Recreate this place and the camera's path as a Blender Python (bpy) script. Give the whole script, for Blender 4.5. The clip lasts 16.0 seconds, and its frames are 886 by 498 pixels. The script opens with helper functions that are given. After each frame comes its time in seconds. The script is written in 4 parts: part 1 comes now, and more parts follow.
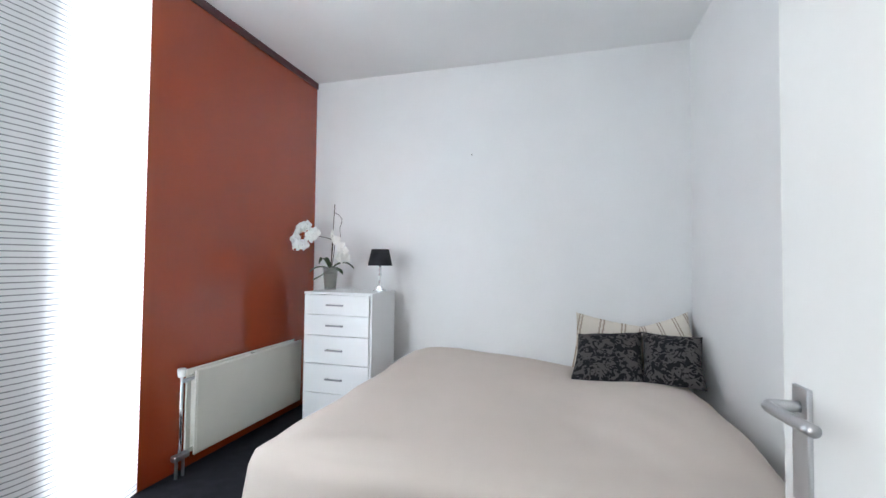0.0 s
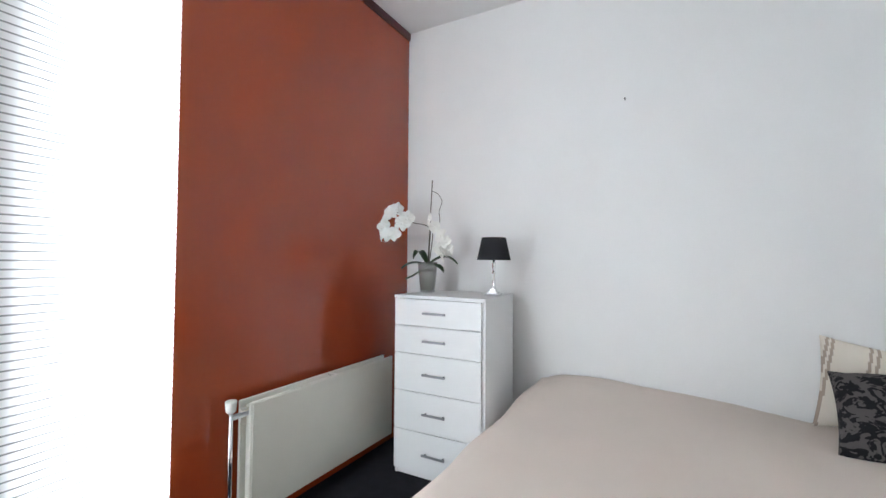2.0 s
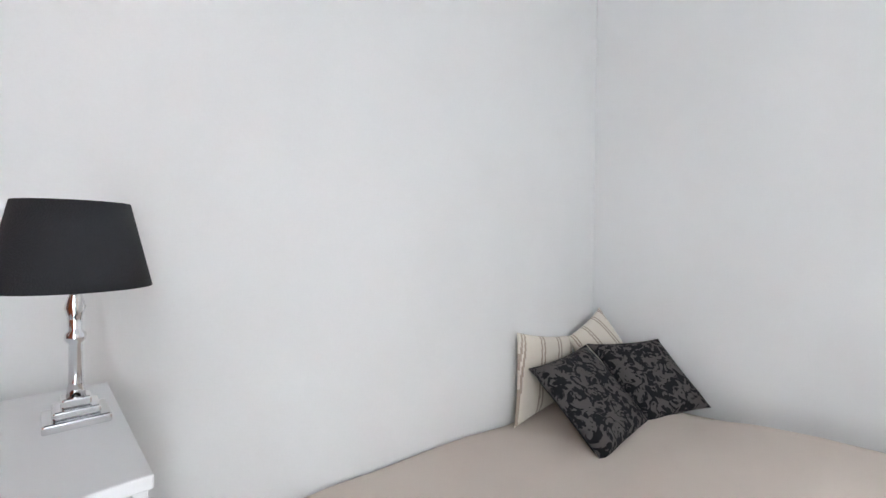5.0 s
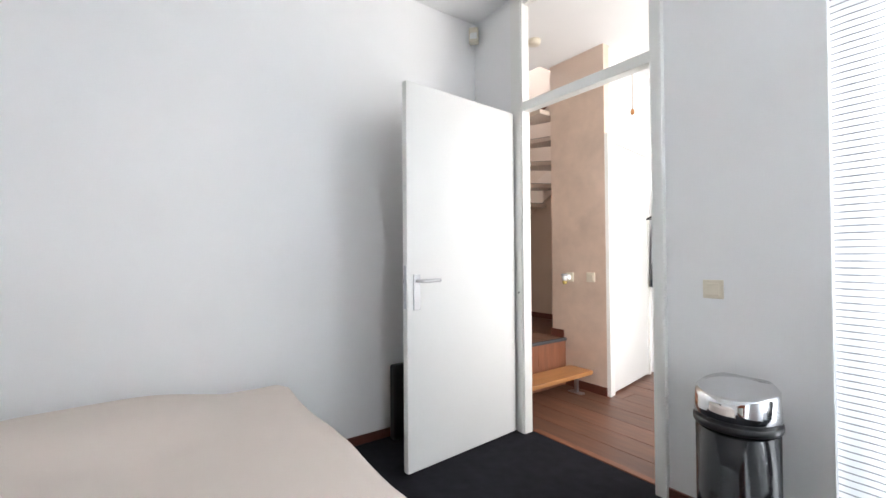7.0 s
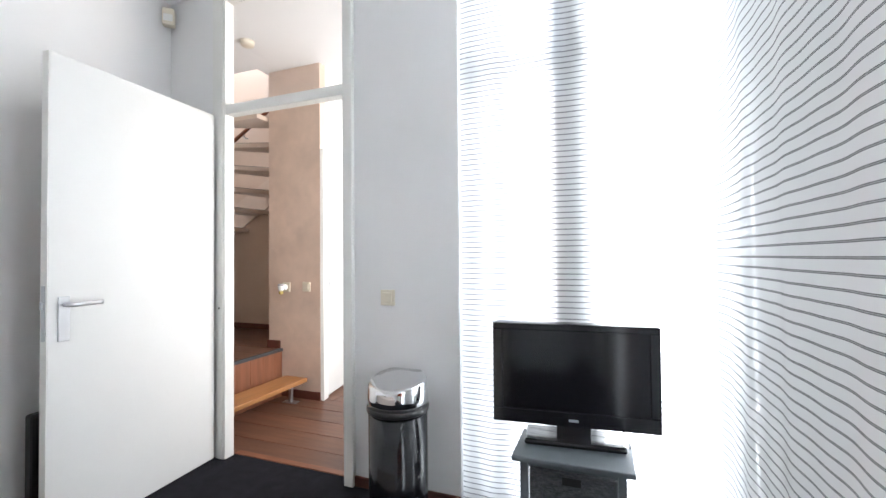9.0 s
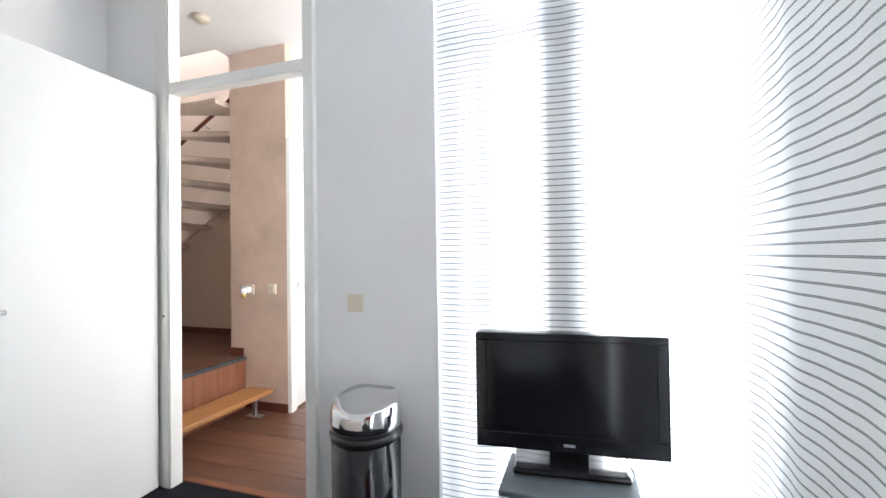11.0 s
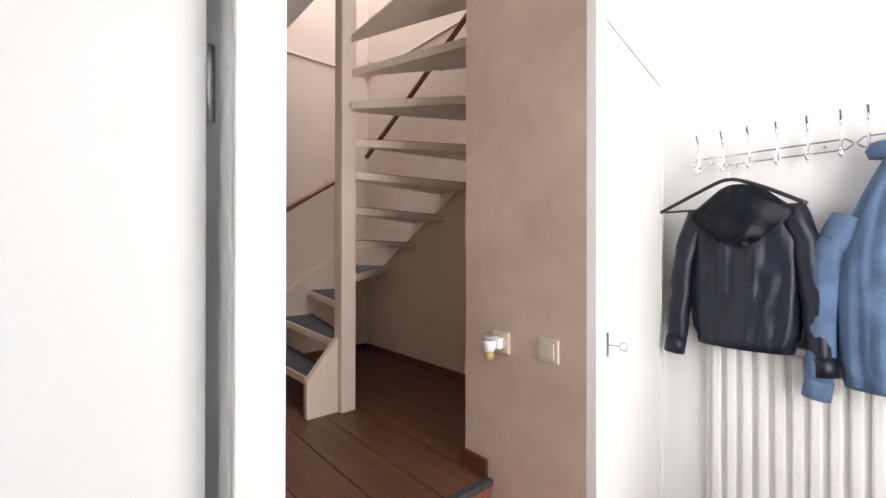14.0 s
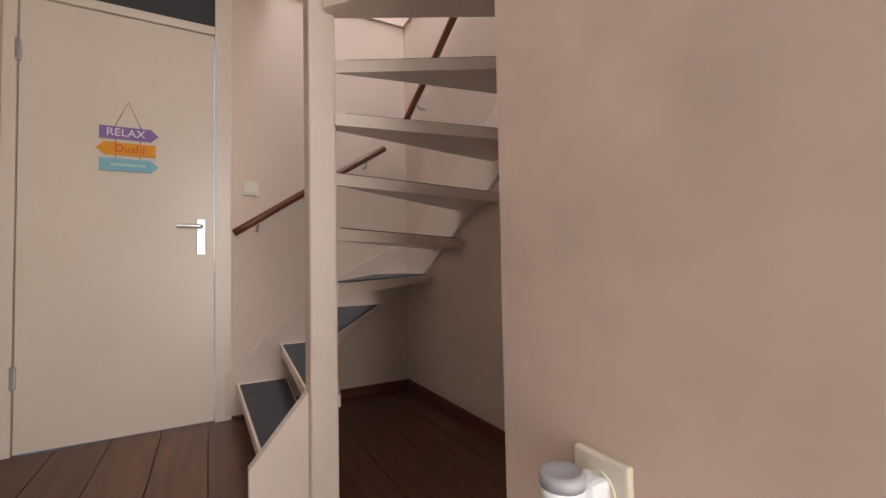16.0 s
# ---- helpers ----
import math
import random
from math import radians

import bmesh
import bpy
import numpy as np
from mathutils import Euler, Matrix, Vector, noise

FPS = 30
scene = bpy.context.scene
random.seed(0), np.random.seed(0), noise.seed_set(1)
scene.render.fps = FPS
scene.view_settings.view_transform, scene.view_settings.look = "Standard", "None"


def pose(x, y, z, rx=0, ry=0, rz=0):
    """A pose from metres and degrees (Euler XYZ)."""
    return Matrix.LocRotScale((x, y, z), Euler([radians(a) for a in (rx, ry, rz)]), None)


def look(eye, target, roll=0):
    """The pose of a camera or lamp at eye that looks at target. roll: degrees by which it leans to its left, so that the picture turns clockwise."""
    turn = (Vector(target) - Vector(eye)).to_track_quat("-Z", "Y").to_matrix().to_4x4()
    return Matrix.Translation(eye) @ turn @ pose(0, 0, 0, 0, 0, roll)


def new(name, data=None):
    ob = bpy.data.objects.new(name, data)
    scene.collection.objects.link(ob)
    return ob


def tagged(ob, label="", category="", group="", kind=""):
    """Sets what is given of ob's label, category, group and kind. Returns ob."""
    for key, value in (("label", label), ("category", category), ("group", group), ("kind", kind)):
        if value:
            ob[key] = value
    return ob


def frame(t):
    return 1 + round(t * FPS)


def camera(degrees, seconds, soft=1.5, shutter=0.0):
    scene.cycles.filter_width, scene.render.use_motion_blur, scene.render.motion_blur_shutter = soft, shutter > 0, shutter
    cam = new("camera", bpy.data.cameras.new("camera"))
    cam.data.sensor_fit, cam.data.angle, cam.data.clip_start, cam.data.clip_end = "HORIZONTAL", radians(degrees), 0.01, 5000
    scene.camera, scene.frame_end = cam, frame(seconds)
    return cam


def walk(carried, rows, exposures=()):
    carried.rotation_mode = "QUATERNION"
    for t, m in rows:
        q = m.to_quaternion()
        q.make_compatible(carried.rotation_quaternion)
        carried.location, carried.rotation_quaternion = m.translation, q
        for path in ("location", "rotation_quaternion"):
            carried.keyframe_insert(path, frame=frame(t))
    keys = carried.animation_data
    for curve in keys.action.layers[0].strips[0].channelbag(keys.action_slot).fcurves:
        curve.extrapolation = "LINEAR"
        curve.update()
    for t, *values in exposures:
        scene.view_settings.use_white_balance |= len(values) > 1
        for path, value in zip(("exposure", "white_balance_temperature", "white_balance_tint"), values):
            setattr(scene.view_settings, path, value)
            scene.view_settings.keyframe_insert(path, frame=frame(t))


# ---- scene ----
cam = camera(92.9, 16.0)
PATH = [
    (0, (2.205, 0.009, 1.262), (1.658, 1.932, 1.323), 0.6),
    (0.5, (2.172, 0.103, 1.28), (1.499, 1.986, 1.324), 0.7),
    (1, (2.03, 0.243, 1.256), (1.334, 2.117, 1.319), 0.5),
    (1.5, (1.848, 0.481, 1.224), (1.054, 2.316, 1.289), 0.8),
    (2, (1.705, 0.824, 1.217), (0.752, 2.582, 1.276), 0.4),
    (2.5, (1.399, 1.104, 1.209), (0.432, 2.854, 1.278), 0.6),
    (3, (1.147, 1.363, 1.228), (0.207, 3.128, 1.249), 1.1),
    (3.3, (0.985, 1.41, 1.235), (0.095, 3.20, 1.25), 0.9),
    (3.8, (0.85, 1.62, 1.25), (0.48, 3.58, 1.26), 0.6),
    (4.5, (0.78, 2.05, 1.28), (1.25, 3.99, 1.265), 0.4),
    (5.3, (0.735, 2.31, 1.31), (2.50, 3.25, 1.258), 0.3),
    (5.5, (0.72, 2.268, 1.304), (2.609, 2.932, 1.251), 0.0),
    (6, (0.695, 2.09, 1.255), (2.694, 2.125, 1.224), -1.9),
    (6.5, (0.713, 2.073, 1.15), (2.609, 1.436, 1.18), -0.1),
    (7, (0.661, 2.047, 1.167), (2.29, 0.886, 1.195), -0.4),
    (7.5, (0.584, 1.999, 1.174), (1.916, 0.508, 1.204), -0.4),
    (8, (0.514, 1.962, 1.18), (1.574, 0.266, 1.214), -0.5),
    (8.5, (0.456, 1.95, 1.196), (1.293, 0.134, 1.233), -0.5),
    (9, (0.429, 1.956, 1.218), (1.141, 0.087, 1.255), -0.5),
    (11.5, (0.56, 1.503, 1.229), (1.191, -0.394, 1.254), -0.8),
    (12, (0.758, 1.24, 1.248), (1.511, -0.613, 1.269), -0.8),
    (12.5, (0.98, 0.954, 1.219), (1.977, -0.779, 1.241), -1.0),
    (13, (1.273, 0.712, 1.193), (2.498, -0.868, 1.234), -1.3),
    (13.5, (1.636, 0.454, 1.281), (3.041, -0.969, 1.287), 0.0),
    (14, (1.984, 0.184, 1.314), (3.496, -1.126, 1.32), 0.1),
    (14.5, (2.241, -0.074, 1.309), (3.793, -1.334, 1.32), -0.3),
    (15, (2.41, -0.275, 1.28), (3.976, -1.519, 1.311), -0.7),
    (15.5, (2.559, -0.492, 1.252), (4.203, -1.63, 1.31), -1.0),
    (16, (2.694, -0.625, 1.238), (4.442, -1.594, 1.311), -1.1),
]


walk(cam, [(r[0], look(*r[1:])) for r in PATH],
     [(0, 0.40, 6250, 10), (1.5, 0.42, 6400, 10), (3, 0.18, 6500, 11), (5.5, 0.5, 6600, 12), (9, 0.55, 6450, 12), (11.5, 0.5, 6450, 12), (13, 0.33, 6500, 12), (14, 0.22, 6600, 14), (14.6, 0.34, 6650, 15), (16, 0.15, 6750, 16)])

# ---- light ----
world = bpy.data.worlds.new("world")
scene.world = world
world.use_nodes = True
wn = world.node_tree
sky = wn.nodes.new("ShaderNodeTexSky")
sky.sky_type, sky.sun_disc = "NISHITA", False
sky.sun_elevation, sky.sun_rotation = radians(40), radians(40)
wn.links.new(sky.outputs[0], wn.nodes["Background"].inputs[0])
wn.nodes["Background"].inputs[1].default_value = 0.12
sun = new("sun", bpy.data.lights.new("sun", "SUN"))
sun.data.energy, sun.data.angle, sun.data.color = 3.0, radians(0.5), (1, 0.95, 0.88)
sun.matrix_basis = look((0, 0, 8), (-1.2, -1.5, 6.4))


def area(name, eye, target, w, h, watts, colour=(1, 1, 1)):
    l = bpy.data.lights.new(name, "AREA")
    l.shape, l.size, l.size_y, l.energy, l.color = "RECTANGLE", w, h, watts, colour
    l.spread = radians(150)
    ob = new(name, l)
    ob.matrix_basis = look(eye, target)
    return ob


area("window_light_west", (-0.42, 1.3, 1.45), (1, 1.3, 1.45), 1.7, 2.8, 160, (0.84, 0.94, 1))
area("window_light_south", (0.12, -0.42, 1.45), (0.12, 1, 1.45), 0.85, 2.8, 190, (0.88, 0.95, 1))
area("entrance_light", (1.24, -0.95, 1.5), (3, -0.95, 1.5), 1.1, 2.2, 32, (1, 0.96, 0.90))
area("stairwell_light", (4.4, -1.35, 4.9), (4.4, -1.35, 0), 1.6, 0.8, 34, (0.86, 0.92, 1))

# ---- materials ----


def mat(name, colour, rough=0.5, metal=0.0, vary=0.06, scale=6.0, bump=0.05, fine=180.0, stretch=(1, 1, 1), coat=0.0, random=0.0, spec=0.5):
    m = bpy.data.materials.new(name)
    m.use_nodes = True
    t = m.node_tree
    b = t.nodes["Principled BSDF"]
    b.inputs["Roughness"].default_value, b.inputs["Metallic"].default_value = rough, metal
    b.inputs["Coat Weight"].default_value, b.inputs["Coat Roughness"].default_value = coat, 0.08
    b.inputs["Specular IOR Level"].default_value = spec
    co = t.nodes.new("ShaderNodeTexCoord")
    mp = t.nodes.new("ShaderNodeMapping")
    mp.inputs["Scale"].default_value = stretch
    t.links.new(co.outputs["Object"], mp.inputs[0])
    big, small = t.nodes.new("ShaderNodeTexNoise"), t.nodes.new("ShaderNodeTexNoise")
    big.inputs["Scale"].default_value, small.inputs["Scale"].default_value = scale, fine
    big.inputs["Detail"].default_value = 5
    for n in (big, small):
        t.links.new(mp.outputs[0], n.inputs["Vector"])
    add = t.nodes.new("ShaderNodeMath")
    add.operation = "ADD"
    half = t.nodes.new("ShaderNodeMath")
    half.operation = "MULTIPLY"
    half.inputs[1].default_value = 0.4
    t.links.new(small.outputs["Fac"], half.inputs[0])
    t.links.new(big.outputs["Fac"], add.inputs[0])
    t.links.new(half.outputs[0], add.inputs[1])
    ramp = t.nodes.new("ShaderNodeMapRange")
    ramp.inputs["From Min"].default_value, ramp.inputs["From Max"].default_value = 0.4, 1.0
    ramp.inputs["To Min"].default_value, ramp.inputs["To Max"].default_value = 1 - vary, 1 + vary
    t.links.new(add.outputs[0], ramp.inputs["Value"])
    mul = t.nodes.new("ShaderNodeMixRGB")
    mul.blend_type = "MULTIPLY"
    mul.inputs[0].default_value = 1
    mul.inputs[1].default_value = (*colour, 1)
    fac = ramp.outputs[0]
    if random:
        info = t.nodes.new("ShaderNodeObjectInfo")
        rr = t.nodes.new("ShaderNodeMapRange")
        rr.inputs["To Min"].default_value, rr.inputs["To Max"].default_value = 1 - random, 1 + random
        t.links.new(info.outputs["Random"], rr.inputs["Value"])
        mm = t.nodes.new("ShaderNodeMath")
        mm.operation = "MULTIPLY"
        t.links.new(rr.outputs[0], mm.inputs[0])
        t.links.new(fac, mm.inputs[1])
        fac = mm.outputs[0]
    t.links.new(fac, mul.inputs[2])
    t.links.new(mul.outputs[0], b.inputs["Base Color"])
    if bump:
        bp = t.nodes.new("ShaderNodeBump")
        bp.inputs["Strength"].default_value, bp.inputs["Distance"].default_value = bump, 0.01
        t.links.new(add.outputs[0], bp.inputs["Height"])
        t.links.new(bp.outputs[0], b.inputs["Normal"])
    return m


WALL = mat("white wall paint", (0.83, 0.83, 0.83), 0.6, vary=0.025, scale=2.5, bump=0.04)
CEIL = mat("ceiling paint", (0.83, 0.83, 0.83), 0.7, vary=0.02, scale=2, bump=0.04)
BEIGE = mat("stained beige plaster", (0.68, 0.53, 0.43), 0.65, vary=0.15, scale=2.6, bump=0.03, fine=11)
CREAMWALL = mat("cream plaster", (0.70, 0.575, 0.48), 0.65, vary=0.05, scale=2.5, bump=0.06)
RED = mat("glossy rust red paint", (0.335, 0.058, 0.018), 0.15, vary=0.05, scale=2.2, bump=0.012, fine=40, coat=0.2)
CARPET = mat("black carpet", (0.014, 0.014, 0.018), 0.95, vary=0.35, scale=14, bump=0.5, fine=420, spec=0.15)
PLANK = mat("worn brown floorboard", (0.14, 0.064, 0.038), 0.42, vary=0.35, scale=7, bump=0.1, fine=90, stretch=(0.35, 3, 1), random=0.16)
STEPWOOD = mat("varnished oak", (0.36, 0.165, 0.06), 0.32, vary=0.18, scale=9, bump=0.04, fine=120, stretch=(3, 0.35, 3))
RISERWOOD = mat("red brown wood", (0.22, 0.085, 0.045), 0.45, vary=0.25, scale=8, bump=0.06, stretch=(1, 3, 0.4))
SKIRT = mat("red brown skirting", (0.14, 0.045, 0.03), 0.4, vary=0.15, scale=9)
GLOSSWHITE = mat("white gloss paint", (0.80, 0.80, 0.77), 0.28, vary=0.02, scale=5, bump=0.015, fine=60)
DOORWHITE = mat("white door lacquer", (0.73, 0.73, 0.715), 0.5, vary=0.015, scale=3, bump=0.01, fine=60, spec=0.3)
CREAM = mat("cream gloss paint", (0.73, 0.62, 0.53), 0.38, vary=0.05, scale=5, bump=0.03, fine=80)
DOORCREAM = mat("warm white door paint", (0.78, 0.69, 0.59), 0.3, vary=0.04, scale=2.5, bump=0.02, fine=60)
LAMINATE = mat("white laminate", (0.82, 0.83, 0.84), 0.35, vary=0.01, scale=5, bump=0.0)
RADIATOR = mat("cream radiator enamel", (0.74, 0.73, 0.66), 0.35, vary=0.03, scale=6, bump=0.015)
RADWHITE = mat("white radiator enamel", (0.82, 0.82, 0.80), 0.35, vary=0.02, scale=6, bump=0.01)
CHROME = mat("chrome", (0.75, 0.75, 0.76), 0.09, 1.0, vary=0.02, bump=0.0)
STEEL = mat("brushed steel", (0.55, 0.56, 0.58), 0.33, 1.0, vary=0.06, fine=300, bump=0.02)
HANDLE = mat("satin grey metal", (0.30, 0.31, 0.33), 0.3, 1.0, vary=0.06, fine=300, bump=0.02)
SHEET = mat("beige cotton bedspread", (0.66, 0.575, 0.515), 0.9, vary=0.03, scale=3, bump=0.12, fine=500, spec=0.2)
BLACKPLASTIC = mat("black plastic", (0.012, 0.012, 0.013), 0.3, vary=0.1)
SCREEN = mat("dark screen", (0.008, 0.008, 0.010), 0.12, vary=0.02, bump=0.0)
BLACKGLOSS = mat("black lacquered steel", (0.010, 0.010, 0.012), 0.12, vary=0.1, bump=0.0)
GREYPAINT = mat("grey painted wood", (0.10, 0.115, 0.125), 0.45, vary=0.12, scale=12)
WICKER = mat("grey wicker", (0.075, 0.08, 0.085), 0.8, vary=0.5, scale=60, bump=0.9, fine=160, stretch=(1, 1, 2.2))
SWITCHMAT = mat("ivory plastic", (0.74, 0.68, 0.56), 0.35, vary=0.03)
SHADE = mat("black lampshade cloth", (0.018, 0.018, 0.022), 0.85, vary=0.2, fine=400, bump=0.3)
LEAF = mat("orchid leaf", (0.035, 0.075, 0.022), 0.35, vary=0.25, scale=20)
PETAL = mat("white orchid petal", (0.85, 0.84, 0.80), 0.6, vary=0.04, scale=30)
STEM = mat("brown stem", (0.055, 0.045, 0.03), 0.6, vary=0.3, scale=40)
BARK = mat("potting bark", (0.22, 0.19, 0.15), 0.9, vary=0.6, scale=60, bump=0.8)
TREADPAD = mat("dark grey tread cover", (0.045, 0.048, 0.055), 0.7, vary=0.2, scale=20, bump=0.2)
RAIL = mat("mahogany handrail", (0.16, 0.05, 0.025), 0.3, vary=0.2, scale=12)
LEATHER = mat("black leather", (0.009, 0.013, 0.024), 0.36, vary=0.25, scale=18, bump=0.2, fine=260, spec=0.35)
DENIM = mat("blue denim", (0.085, 0.15, 0.26), 0.85, vary=0.35, scale=12, bump=0.4, fine=500)
PURPLE = mat("purple sign paint", (0.26, 0.16, 0.42), 0.6, vary=0.12, scale=20)
ORANGE = mat("orange sign paint", (0.80, 0.33, 0.02), 0.6, vary=0.12, scale=20)
TEAL = mat("light blue sign paint", (0.22, 0.50, 0.62), 0.6, vary=0.12, scale=20)
LETTER = mat("white lettering", (0.85, 0.82, 0.85), 0.6, vary=0.02, bump=0)
REDLETTER = mat("red lettering", (0.62, 0.09, 0.02), 0.6, vary=0.02, bump=0)
PALELETTER = mat("pale lettering", (0.42, 0.66, 0.62), 0.6, vary=0.02, bump=0)
TWINE = mat("jute twine", (0.30, 0.20, 0.11), 0.9, vary=0.2, scale=60)
AMBER = mat("amber oil", (0.48, 0.36, 0.10), 0.08, vary=0.05, bump=0, coat=0.5)
GREYPLASTIC = mat("grey plastic", (0.38, 0.38, 0.40), 0.4, vary=0.05)
FRAMEDARK = mat("grey window frame paint", (0.30, 0.30, 0.30), 0.45, vary=0.1)
CONCRETE = mat("outside pavement", (0.30, 0.29, 0.28), 0.9, vary=0.2, scale=4, bump=0.3)
BRICK = mat("outside brickwork", (0.38, 0.22, 0.16), 0.9, vary=0.2, scale=8, bump=0.3)
DARKGLASS = mat("dark transom glass", (0.06, 0.063, 0.07), 0.12, vary=0.05, bump=0)
LINEN = mat("cream linen", (0.72, 0.66, 0.58), 0.9, vary=0.03, fine=500, bump=0.15, spec=0.2)
STRIPE = mat("brown woven stripe", (0.42, 0.34, 0.28), 0.9, vary=0.08, fine=500, bump=0.15, spec=0.2)


def glass(name, colour=(1, 1, 1), rough=0.0):
    m = bpy.data.materials.new(name)
    m.use_nodes = True
    b = m.node_tree.nodes["Principled BSDF"]
    b.inputs["Base Color"].default_value = (*colour, 1)
    b.inputs["Transmission Weight"].default_value, b.inputs["Roughness"].default_value = 1, rough
    b.inputs["IOR"].default_value = 1.45
    return m


GLASS = glass("clear glass")
VASE = mat("smoked vase glass", (0.42, 0.43, 0.41), 0.06, vary=0.05, bump=0)
VASE.node_tree.nodes["Principled BSDF"].inputs["Alpha"].default_value = 0.3


def curtain_material():
    """Sheer white cloth with paired dark weft threads every 25 mm."""
    m = bpy.data.materials.new("striped sheer cloth")
    m.use_nodes = True
    t = m.node_tree
    t.nodes.remove(t.nodes["Principled BSDF"])
    out = t.nodes["Material Output"]
    co, sep = t.nodes.new("ShaderNodeTexCoord"), t.nodes.new("ShaderNodeSeparateXYZ")
    t.links.new(co.outputs["Object"], sep.inputs[0])

    def op(kind, a, b=None, c=None):
        n = t.nodes.new("ShaderNodeMath")
        n.operation = kind
        for i, v in enumerate((a, b, c)):
            if v is None:
                continue
            if isinstance(v, (int, float)):
                n.inputs[i].default_value = v
            else:
                t.links.new(v, n.inputs[i])
        return n.outputs[0]

    nz = t.nodes.new("ShaderNodeTexNoise")
    nz.inputs["Scale"].default_value = 3.0
    t.links.new(co.outputs["Object"], nz.inputs["Vector"])
    wob = op("MULTIPLY", op("SUBTRACT", nz.outputs["Fac"], 0.5), 0.002)
    ph = op("FRACT", op("DIVIDE", op("ADD", sep.outputs["Z"], wob), 0.0255))
    near = op("ABSOLUTE", op("SUBTRACT", ph, 0.5))
    band = op("LESS_THAN", near, 0.095)
    gap = op("LESS_THAN", near, 0.025)
    mask = op("SUBTRACT", band, op("MULTIPLY", gap, 0.4))
    nz2 = t.nodes.new("ShaderNodeTexNoise")
    nz2.inputs["Scale"].default_value = 90
    t.links.new(co.outputs["Object"], nz2.inputs["Vector"])
    mask = op("MULTIPLY", mask, op("MINIMUM", op("ADD", 0.86, op("MULTIPLY", nz2.outputs["Fac"], 0.24)), 1.0))

    def node(kind, colour):
        n = t.nodes.new(kind)
        n.inputs[0].default_value = (*colour, 1)
        return n.outputs[0]

    def mix(f, a, b):
        n = t.nodes.new("ShaderNodeMixShader")
        if isinstance(f, float):
            n.inputs[0].default_value = f
        else:
            t.links.new(f, n.inputs[0])
        t.links.new(a, n.inputs[1])
        t.links.new(b, n.inputs[2])
        return n.outputs[0]

    cloth = mix(0.4, node("ShaderNodeBsdfTranslucent", (0.9, 0.9, 0.9)), node("ShaderNodeBsdfDiffuse", (0.75, 0.76, 0.76)))
    sheer = mix(0.86, node("ShaderNodeBsdfTransparent", (1, 1, 1)), cloth)
    thread = mix(0.6, node("ShaderNodeBsdfTranslucent", (0.05, 0.053, 0.057)), node("ShaderNodeBsdfDiffuse", (0.28, 0.285, 0.29)))
    t.links.new(mix(mask, sheer, thread), out.inputs[0])
    return m


CURTAIN = curtain_material()

# ---- mesh helpers ----


def mesh(name, bm, material, smooth=False):
    me = bpy.data.meshes.new(name)
    bmesh.ops.recalc_face_normals(bm, faces=bm.faces)
    bm.to_mesh(me)
    bm.free()
    me.materials.append(material)
    if smooth:
        for p in me.polygons:
            p.use_smooth = True
    return me


def part(name, bm, material, parent, label="", smooth=False):
    ob = new(name, mesh(name, bm, material, smooth))
    ob.parent = parent
    if parent.type == "EMPTY":
        ob.matrix_parent_inverse = parent.matrix_basis.inverted()
    if label:
        ob["label"] = label
    return ob


def thing(name, at, label, category, group="", kind=""):
    ob = new(name)
    ob.matrix_basis = Matrix.Translation(at)
    return tagged(ob, label, category, group, kind)


def structure(name, bm, material, label="", category=""):
    ob = new(name, mesh(name, bm, material))
    return tagged(ob, label, category, kind="structure")


def boxes(*items):
    """One mesh of bevelled boxes: (low corner, high corner, bevel, matrix)."""
    bm = bmesh.new()
    for it in items:
        a, b = it[0], it[1]
        bev = it[2] if len(it) > 2 else 0
        mtx = it[3] if len(it) > 3 else None
        vs = bmesh.ops.create_cube(bm, size=1)["verts"]
        for v in vs:
            v.co = Vector([a[i] + (v.co[i] + 0.5) * (b[i] - a[i]) for i in range(3)])
            if mtx:
                v.co = mtx @ v.co
        if bev:
            es = list({e for v in vs for e in v.link_edges})
            bmesh.ops.bevel(bm, geom=es, offset=bev, segments=2, affect="EDGES", profile=0.5)
    return bm


def lathe(profile, centre, n=32, sx=1.0, sy=1.0, bm=None):
    bm = bm or bmesh.new()
    rings = []
    for r, z in profile:
        rings.append([bm.verts.new((centre[0] + sx * r * math.cos(2 * math.pi * i / n), centre[1] + sy * r * math.sin(2 * math.pi * i / n), centre[2] + z)) for i in range(n)])
    for a, b in zip(rings, rings[1:]):
        for i in range(n):
            bm.faces.new((a[i], a[(i + 1) % n], b[(i + 1) % n], b[i]))
    bm.faces.new(rings[0][::-1])
    bm.faces.new(rings[-1])
    return bm


def tube(points, radius, n=8, bm=None, taper=1.0):
    bm = bm or bmesh.new()
    pts = [Vector(p) for p in points]
    rings = []
    for i, p in enumerate(pts):
        d = (pts[min(i + 1, len(pts) - 1)] - pts[max(i - 1, 0)]).normalized()
        u = d.cross(Vector((0.31, 0.17, 0.93))).normalized()
        v = d.cross(u)
        r = radius * (1 + (taper - 1) * i / max(1, len(pts) - 1))
        rings.append([bm.verts.new(p + r * (math.cos(2 * math.pi * k / n) * u + math.sin(2 * math.pi * k / n) * v)) for k in range(n)])
    for a, b in zip(rings, rings[1:]):
        for k in range(n):
            bm.faces.new((a[k], a[(k + 1) % n], b[(k + 1) % n], b[k]))
    bm.faces.new(rings[0][::-1])
    bm.faces.new(rings[-1])
    return bm


